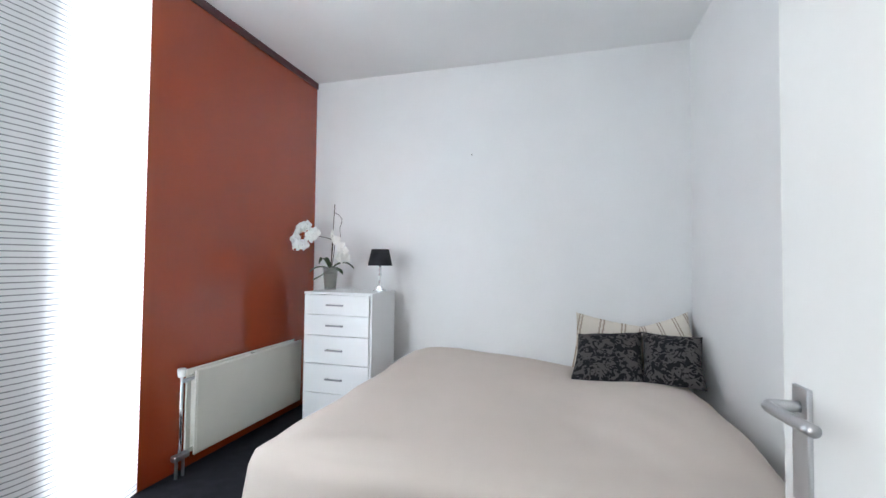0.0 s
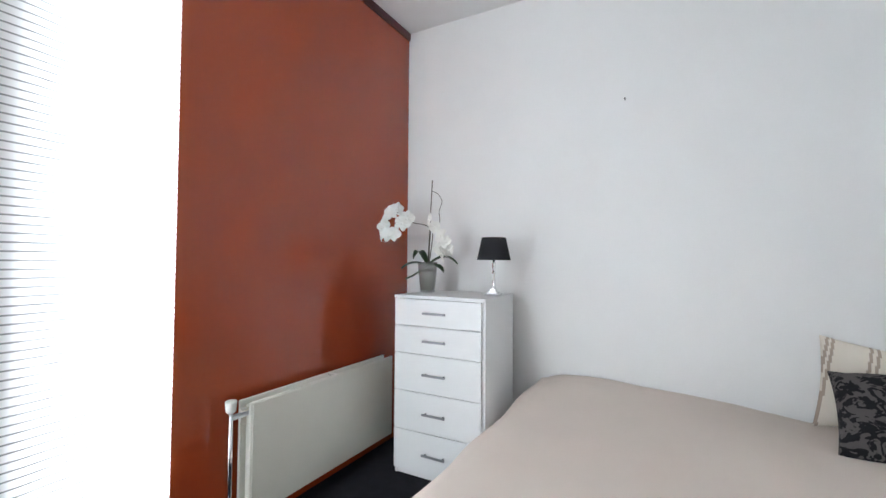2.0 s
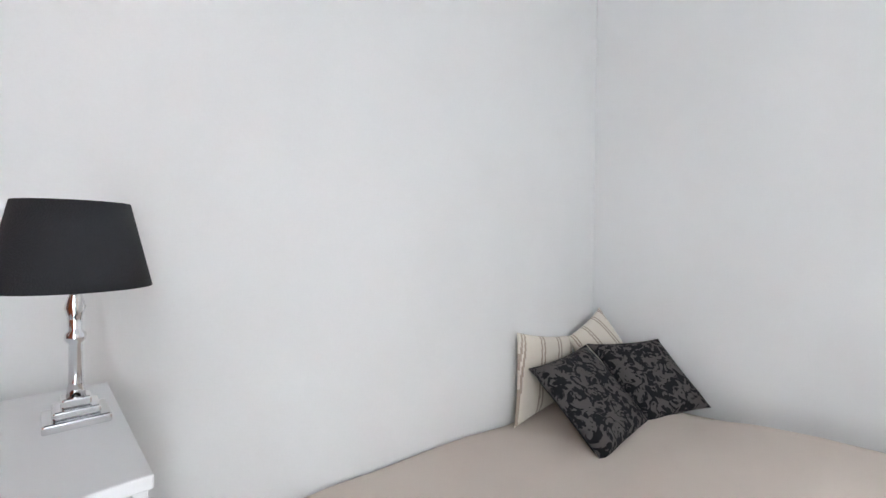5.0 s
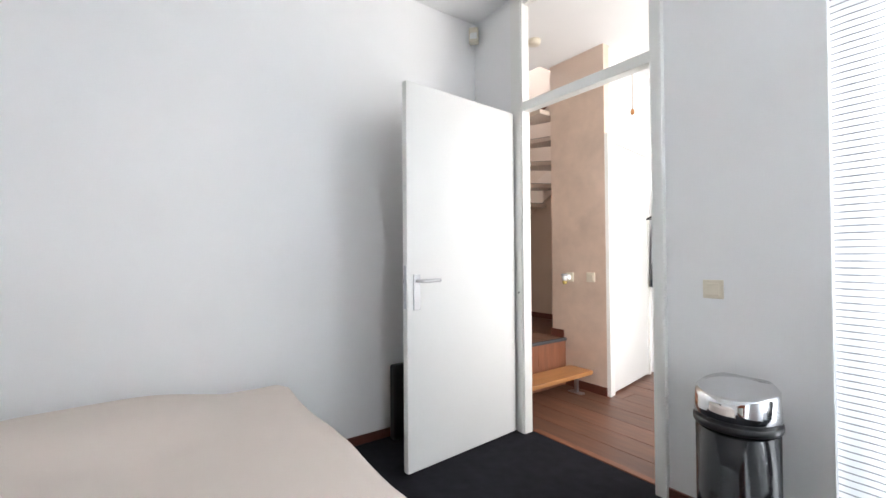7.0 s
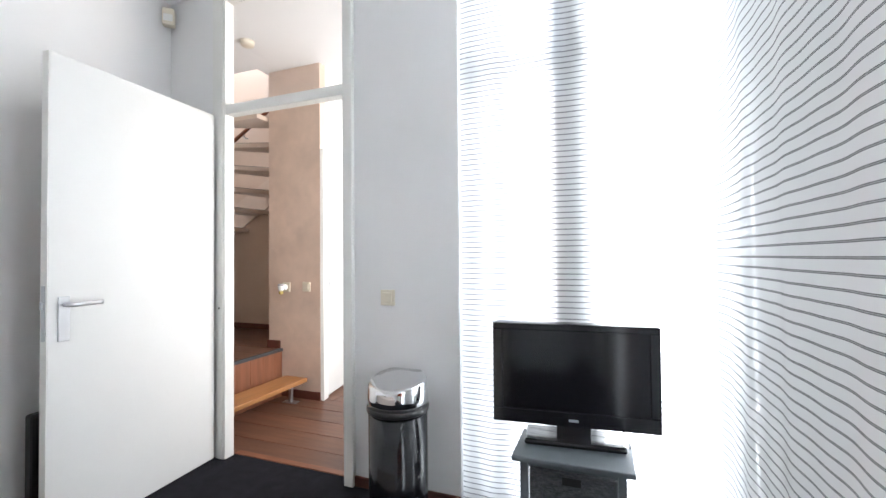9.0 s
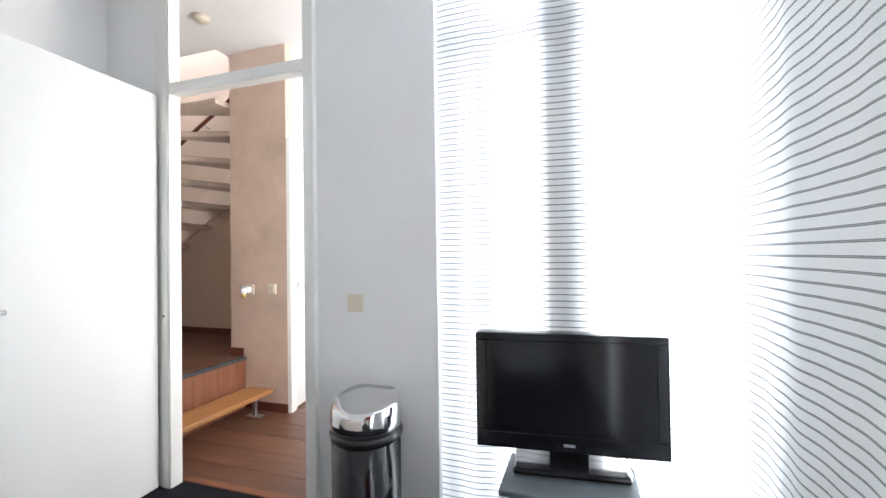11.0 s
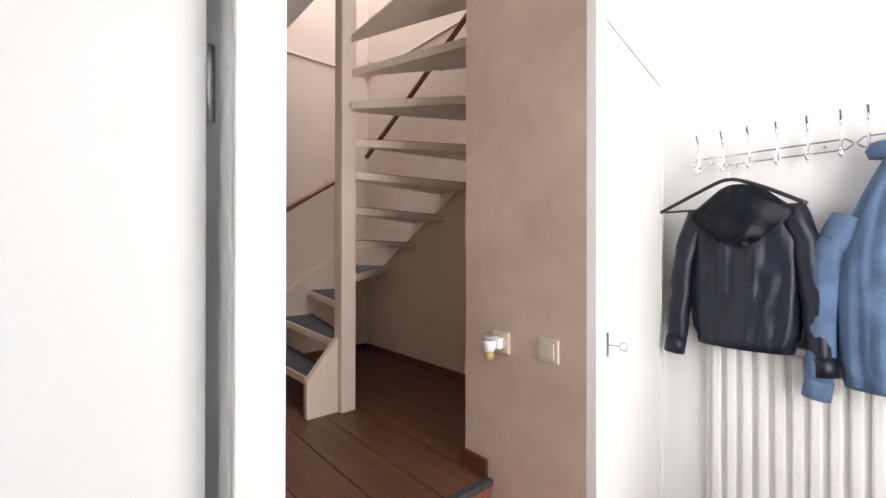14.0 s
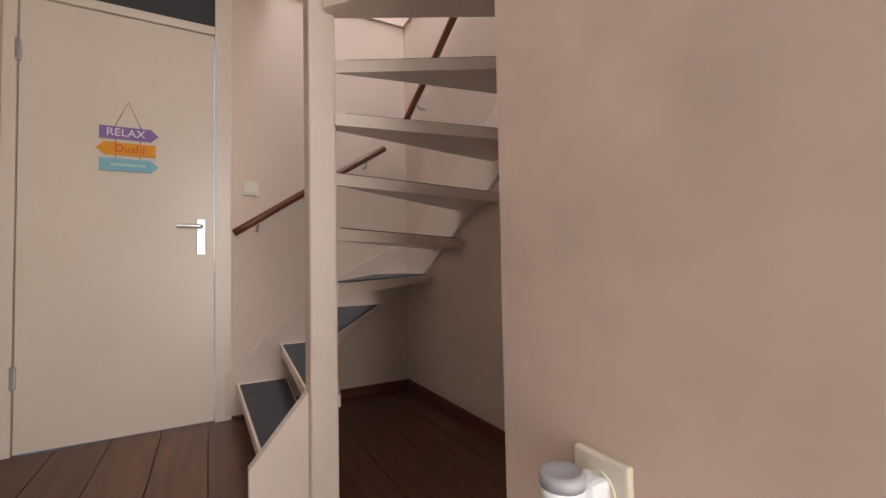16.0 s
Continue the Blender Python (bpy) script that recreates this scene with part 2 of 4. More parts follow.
def curve_points(points, n=8):
    """A smooth line through the points."""
    p = [Vector(q) for q in points]
    p = [2 * p[0] - p[1]] + p + [2 * p[-1] - p[-2]]
    out = []
    for i in range(1, len(p) - 2):
        for k in range(n):
            t = k / n
            out.append(0.5 * (2 * p[i] + (p[i + 1] - p[i - 1]) * t + (2 * p[i - 1] - 5 * p[i] + 4 * p[i + 1] - p[i + 2]) * t * t + (3 * p[i] - p[i - 1] - 3 * p[i + 1] + p[i + 2]) * t ** 3))
    return out + [p[-2]]


def prism(outline, axis, lo, hi, bm=None):
    """A flat outline (two coordinates) given thickness along the axis."""
    bm = bm or bmesh.new()

    def at(p, d):
        q = list(p)
        q.insert("xyz".index(axis), d)
        return q

    a = [bm.verts.new(at(p, lo)) for p in outline]
    b = [bm.verts.new(at(p, hi)) for p in outline]
    bm.faces.new(a)
    bm.faces.new(b[::-1])
    for i in range(len(a)):
        j = (i + 1) % len(a)
        bm.faces.new((a[i], b[i], b[j], a[j]))
    return bm


W, D, H = 3.10, 3.42, 2.91  # bedroom width, depth, height
P = 0.415                    # height of the raised landing
XW = 5.32                    # wall behind the stairs

# ---- structure: bedroom ----
structure("floor_bedroom", boxes(((-0.3, -0.06, -0.12), (W + 0.1, D + 0.1, 0))), CARPET, "black low-pile carpet floor", "floor")
structure("ceiling_bedroom", boxes(((-0.3, -0.1, H), (W + 0.1, D + 0.1, H + 0.12))), CEIL, "smooth white painted ceiling", "ceiling")
structure("wall_north", boxes(((-0.3, D, 0), (W + 0.1, D + 0.1, H))), WALL, "white painted bedroom wall with one nail", "wall")
structure("wall_east", boxes(((W, 0, 0), (W + 0.1, D, H))), WALL, "white painted bedroom wall behind the bed head", "wall")
structure("wall_west_red", boxes(((-0.3, 1.765, 0), (0, D, H))), RED, "glossy rust red painted wall", "wall")
structure("wall_west_pier", boxes(((-0.30, 0.56, 0), (0.02, 1.34, H))), WALL, "wall pier between two windows behind the curtain", "wall")
structure("corner_post", boxes(((-0.18, -0.16, 0), (-0.06, 0.22, H))), FRAMEDARK, "grey corner window post", "post")
structure("wall_south", boxes(((1.09, -0.038, 0), (1.685, 0, H)), ((2.662, -0.012, 0), (W + 0.1, 0, H)), ((1.685, -0.038, 2.86), (2.662, 0, H))), WALL, "white painted wall beside the doorway", "wall")
# thin darker red strip paints in the shade where red wall meets ceiling
structure("ceiling_shade_strip", boxes(((0.0, 1.765, H - 0.055), (0.012, D, H))), mat("dark red trim", (0.10, 0.025, 0.02), 0.4), "dark red strip painting in the shade under the ceiling", "trim")
structure("baseboard", boxes(((1.09, 0, 0), (1.685, 0.012, 0.055), 0.003), ((2.665, 0, 0), (W, 0.012, 0.055), 0.003), ((W - 0.012, 0.012, 0), (W, D, 0.055), 0.003)), SKIRT, "thin red brown skirting board", "skirting")


def window(name, label, a, b, along):
    """A fixed window with frame bars between two points of the wall line."""
    th = thing(name, (a[0], a[1], 0), label, "window", kind="structure")
    x0, y0, x1, y1 = a[0], a[1], b[0], b[1]
    bars = [((x0, y0, 0), (x1, y1, 0.09)), ((x0, y0, H - 0.09), (x1, y1, H)), ((x0, y0, 2.10), (x1, y1, 2.17))]
    for lo, hi in bars:
        part("window_frame", boxes((lo, hi, 0.006)), FRAMEDARK, th)
    for u in along:
        if x1 - x0 > y1 - y0:
            part("window_frame", boxes(((u[0], y0 - 0.004, 0), (u[1], y1 + 0.004, H), 0.006)), FRAMEDARK, th)
        else:
            part("window_frame", boxes(((x0 - 0.004, u[0], 0), (x1 + 0.004, u[1], H), 0.006)), FRAMEDARK, th)
    return th


window("window_1", "floor-length window with a grey frame and a cross bar", (-0.06, -0.14), (1.09, -0.09), ((0.435, 0.60), (1.03, 1.09)))
window("window_2", "tall window with a grey frame", (-0.2, 1.34), (-0.15, 1.765), ((1.34, 1.38), (1.725, 1.765)))
window("window_3", "tall window beside the corner post", (-0.2, 0.22), (-0.15, 0.56), ((0.22, 0.26), (0.52, 0.56)))


def curtain(label, along_x, start, end, base, amp):
    bm = bmesh.new()
    n, mrows = 150, 14
    grid = []
    for j in range(mrows + 1):
        z = 0.02 + (H - 0.04) * j / mrows
        row = []
        for i in range(n + 1):
            u = start + (end - start) * i / n
            k = 0.55 + 0.45 * (1 - j / mrows)
            off = base + amp * k * (math.sin(u * 21 + 0.6 * math.sin(z * 1.3)) + 0.5 * math.sin(u * 47 + 1.7 + z * 0.4))
            if not along_x:
                off -= 0.055 * max(0, (u - 1.5) / 0.26) ** 2
            row.append(bm.verts.new((u, off, z) if along_x else (off, u, z)))
        grid.append(row)
    for j in range(mrows):
        for i in range(n):
            bm.faces.new((grid[j][i], grid[j][i + 1], grid[j + 1][i + 1], grid[j + 1][i]))
    th = thing("curtain", (start, base, 0) if along_x else (base, start, 0), label, "curtain", "sheer curtains")
    part("cloth", bm, CURTAIN, th, smooth=True)
    a, b = ((start, base - 0.015, H - 0.025), (end, base + 0.015, H)) if along_x else ((base - 0.015, start, H - 0.025), (base + 0.015, end, H))
    part("rail", boxes((a, b, 0.004)), GLOSSWHITE, th)
    return th


curtain("sheer white curtain with thin dark stripes behind the television", True, 0.045, 1.09, -0.03, 0.006)
curtain("sheer white curtain with thin dark stripes beside the red wall", False, 0.34, 1.76, 0.082, 0.004)
curtain("sheer white curtain panel hanging in the window corner", False, -0.03, 0.60, 0.055, 0.003)

# door frame with transom window
fr = thing("door_frame", (2.15, 0, 0), "white painted door frame with a glass transom", "door frame", kind="structure")
part("jamb", boxes(((1.685, -0.044, 0), (1.742, 0.028, 2.86), 0.004), ((1.742, -0.04, 0), (1.755, -0.022, 2.11), 0.002)), GLOSSWHITE, fr)
part("jamb", boxes(((2.592, -0.044, 0), (2.604, 0.026, 2.86), 0.003), ((2.604, -0.036, 0), (2.662, 0.030, 2.86), 0.003), ((2.662, 0.002, 0), (2.70, 0.022, 2.86), 0.003)), GLOSSWHITE, fr)
part("transom_bar", boxes(((1.742, -0.042, 2.105), (2.592, 0.024, 2.165), 0.004)), GLOSSWHITE, fr)
part("head", boxes(((1.742, -0.042, 2.815), (2.592, 0.008, 2.86), 0.004)), GLOSSWHITE, fr)
pane = part("pane", boxes(((1.742, -0.022, 2.165), (2.592, -0.016, 2.815))), GLASS, fr, "clear transom pane")
pane.visible_shadow = False
part("threshold", boxes(((1.72, -0.10, -0.01), (2.60, -0.055, 0.006), 0.003)), RISERWOOD, fr)
for z in (0.28, 1.50, 1.72):
    part("hinge", tube([(2.668, 0.042, z), (2.668, 0.042, z + 0.055), (2.668, 0.042, z + 0.11)], 0.0085, 10), STEEL, fr, smooth=True)
part("peg", lathe([(0.006, 0), (0.006, 0.003)], (0, 0, 0), 12), BLACKPLASTIC, fr).matrix_basis = pose(2.632, 0.0305, 0.915, -90)

# ---- structure: hall ----
SLANT = Matrix.Translation((2.70, -1.135, 0)) @ Matrix.Rotation(radians(9.5), 4, "Z") @ Matrix.Translation((-2.70, 1.135, 0))
structure("floor_hall_base", boxes(((1.1, -2.2, -0.14), (P + 2.75, -0.06, -0.022))), BLACKPLASTIC, "dark ground under the floorboards", "floor")
structure("landing_base", boxes(((3.13, -1.9, -0.02), (XW + 0.3, 0.3, P - 0.022))), BLACKPLASTIC, "raised landing body", "floor")
structure("ceiling_hall", boxes(((1.1, -2.2, H), (3.3, -0.1, H + 0.11)), ((3.3, -0.95, H), (XW + 0.1, 0.3, H + 0.2))), CEIL, "white hall ceiling open above the stairs", "ceiling")
structure("wall_hall_north", boxes(((W + 0.1, 0.2, P), (XW + 0.1, 0.3, H))), CREAMWALL, "cream wall beside the landing", "wall")
structure("wall_hall_step", boxes(((W + 0.005, -0.010, 0), (W + 0.1, 0.2, H))), CREAMWALL, "cream wall return", "wall")
structure("wall_stairs_east", boxes(((XW, -0.73, P - 0.1), (XW + 0.1, -1.80, 5.1)), ((XW, -0.73, 2.91), (XW + 0.1, 0.2, 2.92))), CREAMWALL, "cream wall beside the stairs", "wall")
structure("wall_stairs_south", boxes(((2.95, -1.90, 0), (XW + 0.1, -1.80, 5.1))), CREAMWALL, "cream wall behind the stairs", "wall")
structure("stairwell_upper", boxes(((3.2, -0.95, H + 0.2), (XW + 0.1, -0.85, 5.1)), ((3.2, -1.8, H + 0.2), (3.3, -0.95, 5.1)), ((3.2, -1.9, 5.1), (XW + 0.1, -0.85, 5.2))), WALL, "white walls of the upper stairwell", "wall")
structure("stairwell_trim", boxes(((XW - 0.015, -1.79, H - 0.03), (XW, -0.74, H - 0.01), 0.003), ((3.3, -1.8, H - 0.03), (XW, -1.785, H - 0.01), 0.003)), CREAM, "thin cream trim in the stairwell", "trim")
structure("wall_cupboard", boxes(((2.704, -1.13, 0), (3.262, -1.05, H)), ((3.18, -1.8, P), (3.262, -1.13, H))), BEIGE, "stained beige plaster wall with switches", "wall")
structure("wall_cupboard_side", boxes(((2.72, -2.15, 2.16), (2.76, -1.13, H), 0, SLANT), ((2.72, -2.15, 0), (2.76, -1.93, 2.16), 0, SLANT)), WALL, "white wall over the cupboard door", "wall")
structure("wall_coats", boxes(((1.2, -2.15, 0), (2.95, -2.05, H))), WALL, "bright white wall with a coat rack", "wall")
structure("wall_entrance", boxes(((1.1, -2.05, 0), (1.2, -1.85, H)), ((1.09, -0.35, 0), (1.2, -0.038, H)), ((1.1, -1.85, 2.6), (1.2, -0.35, H))), WALL, "white wall round the entrance", "wall")
structure("baseboard_hall", boxes(((2.70, -1.05, 0), (3.13, -1.038, 0.07), 0.003), ((3.13, -1.05, P), (3.274, -1.038, P + 0.07), 0.003), ((1.2, -2.05, 0), (2.72, -2.038, 0.07), 0.003),
          ((XW - 0.012, -0.80, P), (XW, -0.725, P + 0.06), 0.003), ((3.262, -1.80, P), (XW, -1.788, P + 0.06), 0.003), ((XW - 0.012, -1.79, P), (XW, -0.95, P + 0.06), 0.003)), SKIRT, "red brown skirting board", "skirting")

# cupboard door with key
cd = thing("door_2", (2.72, -1.5, 0), "white cupboard door with a key in its lock", "door", kind="structure")
part("jamb", boxes(((2.685, -1.135, 0), (2.72, -1.052, 2.16), 0.003)), GLOSSWHITE, cd)
part("jamb", boxes(((2.69, -1.98, 0), (2.72, -1.93, 2.16), 0.003)), GLOSSWHITE, cd)
part("head", boxes(((2.69, -1.93, 2.10), (2.72, -1.135, 2.16), 0.003)), GLOSSWHITE, cd)
leaf2 = part("door_leaf", boxes(((2.695, -1.925, 0.015), (2.733, -1.14, 2.095), 0.003)), DOORWHITE, cd)
part("lock_plate", boxes(((2.691, -1.185, 0.955), (2.695, -1.165, 1.035), 0.001)), STEEL, leaf2)
kb = tube([(2.69, -1.175, 0.995), (2.655, -1.175, 0.995)], 0.003)
part("key", tube(curve_points([(2.655, -1.175, 0.995), (2.645, -1.175, 1.007), (2.63, -1.175, 1.004), (2.63, -1.175, 0.985), (2.645, -1.175, 0.982), (2.655, -1.175, 0.995)], 4), 0.0022, 6, kb), STEEL, leaf2)

for piece in cd.children:
    piece.matrix_basis = Matrix(SLANT)

# landing door with transom
ld = thing("door_3", (XW, -0.25, P), "warm white flush door on the landing with a dark transom", "door", kind="structure")
part("jamb", boxes(((XW - 0.03, 0.15, P), (XW + 0.08, 0.2, H), 0.004)), DOORCREAM, ld)
part("jamb", boxes(((XW - 0.03, -0.73, P), (XW + 0.08, -0.65, H), 0.004)), DOORCREAM, ld)
part("transom_bar", boxes(((XW - 0.03, -0.65, P + 2.115), (XW + 0.08, 0.15, P + 2.16), 0.004)), DOORCREAM, ld)
part("pane", boxes(((XW + 0.02, -0.65, P + 2.16), (XW + 0.03, 0.15, H))), DARKGLASS, ld, "dark transom glass")
dl = part("door_leaf", boxes(((XW - 0.02, -0.645, P + 0.008), (XW + 0.02, 0.145, P + 2.11), 0.003)), DOORCREAM, ld)
part("back_plate", boxes(((XW - 0.028, -0.605, P + 0.90), (XW - 0.02, -0.565, P + 1.09), 0.002)), STEEL, dl)
part("lever", tube(curve_points([(XW - 0.028, -0.585, P + 1.05), (XW - 0.07, -0.585, P + 1.05), (XW - 0.075, -0.56, P + 1.05), (XW - 0.072, -0.475, P + 1.05)], 5), 0.009), STEEL, dl)
for z in (0.30, 1.80):
    part("hinge", boxes(((XW - 0.04, 0.135, P + z), (XW - 0.02, 0.155, P + z + 0.1), 0.003)), STEEL, dl)

# bedroom door, standing open into the room
bd = thing("door_1", (2.585, 0.02, 0), "white flush bedroom door standing wide open", "door", kind="structure")
dleaf = part("door_leaf", boxes(((2.578, 0.022, 0.012), (2.618, 0.882, 2.10), 0.002)), DOORWHITE, bd)
part("edge_strip", boxes(((2.579, 0.882, 0.013), (2.617, 0.886, 2.099))), GLOSSWHITE, dleaf)
part("lock_front", boxes(((2.588, 0.886, 0.88), (2.608, 0.889, 1.11))), STEEL, dleaf)
part("latch", boxes(((2.592, 0.889, 1.013), (2.604, 0.898, 1.043), 0.002)), STEEL, dleaf)
for s, x in ((-1, 2.578), (1, 2.618)):
    part("back_plate", boxes(((min(x, x + s * 0.008), 0.805, 0.872), (max(x, x + s * 0.008), 0.848, 1.062), 0.002)), STEEL, dleaf)
    part("lever", tube(curve_points([(x + s * 0.008, 0.828, 1.028), (x + s * 0.05, 0.828, 1.028), (x + s * 0.058, 0.80, 1.028), (x + s * 0.056, 0.705, 1.03)], 5), 0.0095, 10), STEEL, dleaf, smooth=True)

dleaf.matrix_basis = Matrix.Translation((2.665, 0.048, 0)) @ Matrix.Rotation(radians(4.5), 4, "Z") @ Matrix.Translation((-2.59, -0.022, 0))

# ---- bedroom things ----


def radiator():
    r = thing("radiator", (0.06, 2.55, 0.1), "cream double panel radiator on the red wall", "radiator")
    y0, y1 = 2.045, 3.10
    part("front_panel", boxes(((0.091, y0, 0.10), (0.103, y1, 0.60), 0.005), ((0.103, y0 + 0.012, 0.108), (0.106, y1 - 0.012, 0.592), 0.002)), RADIATOR, r)
    part("back_panel", boxes(((0.022, y0, 0.10), (0.036, y1, 0.60), 0.005)), RADIATOR, r)
    for i in range(40):
        y = y0 + 0.03 + i * (y1 - y0 - 0.06) / 39
        part("fin", boxes(((0.038, y, 0.13), (0.089, y + 0.004, 0.575))), RADIATOR, r)
    for z in (0.125, 0.56):
        part("tube", tube([(0.063, y0 - 0.02, z), (0.063, y1, z)], 0.012), RADIATOR, r)
    part("bracket", boxes(((0.036, 2.58, 0.585), (0.091, 2.60, 0.598), 0.002)), RADIATOR, r)
    v = part("valve", tube([(0.072, 1.975, 0.575), (0.072, 1.975, 0.13), ], 0.010), CHROME, r, smooth=True)
    part("valve_cap", lathe([(0.016, 0), (0.02, 0.005), (0.024, 0.045), (0.020, 0.05)], (0.072, 1.975, 0.575), 16), GLOSSWHITE, v)
    part("elbow", tube([(0.072, 1.975, 0.55), (0.068, 2.06, 0.55)], 0.012), STEEL, v)
    part("pipe", tube([(0.072, 1.955, 0.12), (0.072, 1.955, 0.0)], 0.009), STEEL, r)
    part("pipe", tube([(0.072, 2.0, 0.12), (0.072, 2.0, 0.0)], 0.009), STEEL, r)
    part("foot_valve", boxes(((0.052, 1.93, 0.10), (0.092, 2.03, 0.135), 0.008)), STEEL, r)


def chest():
    c = thing("chest_of_drawers", (0.57, 3.1, 0), "white laminate chest of five drawers with bar handles", "chest of drawers")
    x0, x1, y0, y1, t = 0.285, 0.849, 2.875, 3.31, 1.022
    part("top", boxes(((x0 - 0.006, y0 - 0.012, t - 0.018), (x1 + 0.004, y1, t), 0.002)), LAMINATE, c)
    part("side_panel", boxes(((x0, y0 + 0.002, 0), (x0 + 0.016, y1, t - 0.018), 0.001)), LAMINATE, c)
    part("side_panel", boxes(((x1 - 0.016, y0 + 0.002, 0), (x1, y1, t - 0.018), 0.001)), LAMINATE, c)
    part("back_panel", boxes(((x0 + 0.016, y1 - 0.01, 0.02), (x1 - 0.016, y1, t - 0.018))), LAMINATE, c)
    part("plinth", boxes(((x0 + 0.016, y0 + 0.01, 0.0), (x1 - 0.016, y0 + 0.024, 0.035))), LAMINATE, c)
    z = t - 0.022
    for h in (0.152, 0.157, 0.213, 0.22, 0.225):
        d = part("drawer", boxes(((x0 + 0.002, y0 - 0.016, z - h + 0.004), (x1 - 0.018, y0, z), 0.0015)), LAMINATE, c)
        cx = (x0 + x1) / 2 - 0.01
        hb = boxes(((cx - 0.072, y0 - 0.043, z - h / 2 - 0.004), (cx + 0.072, y0 - 0.035, z - h / 2 + 0.008), 0.002), ((cx - 0.06, y0 - 0.036, z - h / 2 - 0.002), (cx - 0.052, y0 - 0.016, z - h / 2 + 0.006)), ((cx + 0.052, y0 - 0.036, z - h / 2 - 0.002), (cx + 0.06, y0 - 0.016, z - h / 2 + 0.006)))
        part("handle", hb, HANDLE, d)
        z -= h
    return t


def table_lamp(x, y, z):
    l = thing("table_lamp", (x, y, z), "small table lamp with black shade and silver foot", "table lamp")
    part("foot", boxes(((x - 0.04, y - 0.04, z), (x + 0.04, y + 0.04, z + 0.014), 0.003), ((x - 0.028, y - 0.028, z + 0.014), (x + 0.028, y + 0.028, z + 0.026), 0.003), ((x - 0.018, y - 0.018, z + 0.026), (x + 0.018, y + 0.018, z + 0.04), 0.003)), CHROME, l)
    part("stem", lathe([(0.012, 0.04), (0.009, 0.06), (0.008, 0.12), (0.013, 0.125), (0.013, 0.135), (0.008, 0.14), (0.009, 0.16), (0.013, 0.175), (0.006, 0.2), (0.006, 0.25)], (x, y, z), 16), CHROME, l, smooth=True)
    bm = bmesh.new()
    n, rings = 32, []
    for r, h in ((0.098, 0.205), (0.070, 0.335), (0.067, 0.335), (0.095, 0.205)):
        rings.append([bm.verts.new((x + r * math.cos(2 * math.pi * i / n), y + r * math.sin(2 * math.pi * i / n), z + h)) for i in range(n)])
    rings.append(rings[0])
    for a, b in zip(rings, rings[1:]):
        for i in range(n):
            bm.faces.new((a[i], a[(i + 1) % n], b[(i + 1) % n], b[i]))
    part("shade", bm, SHADE, l, "black cloth shade", smooth=True)


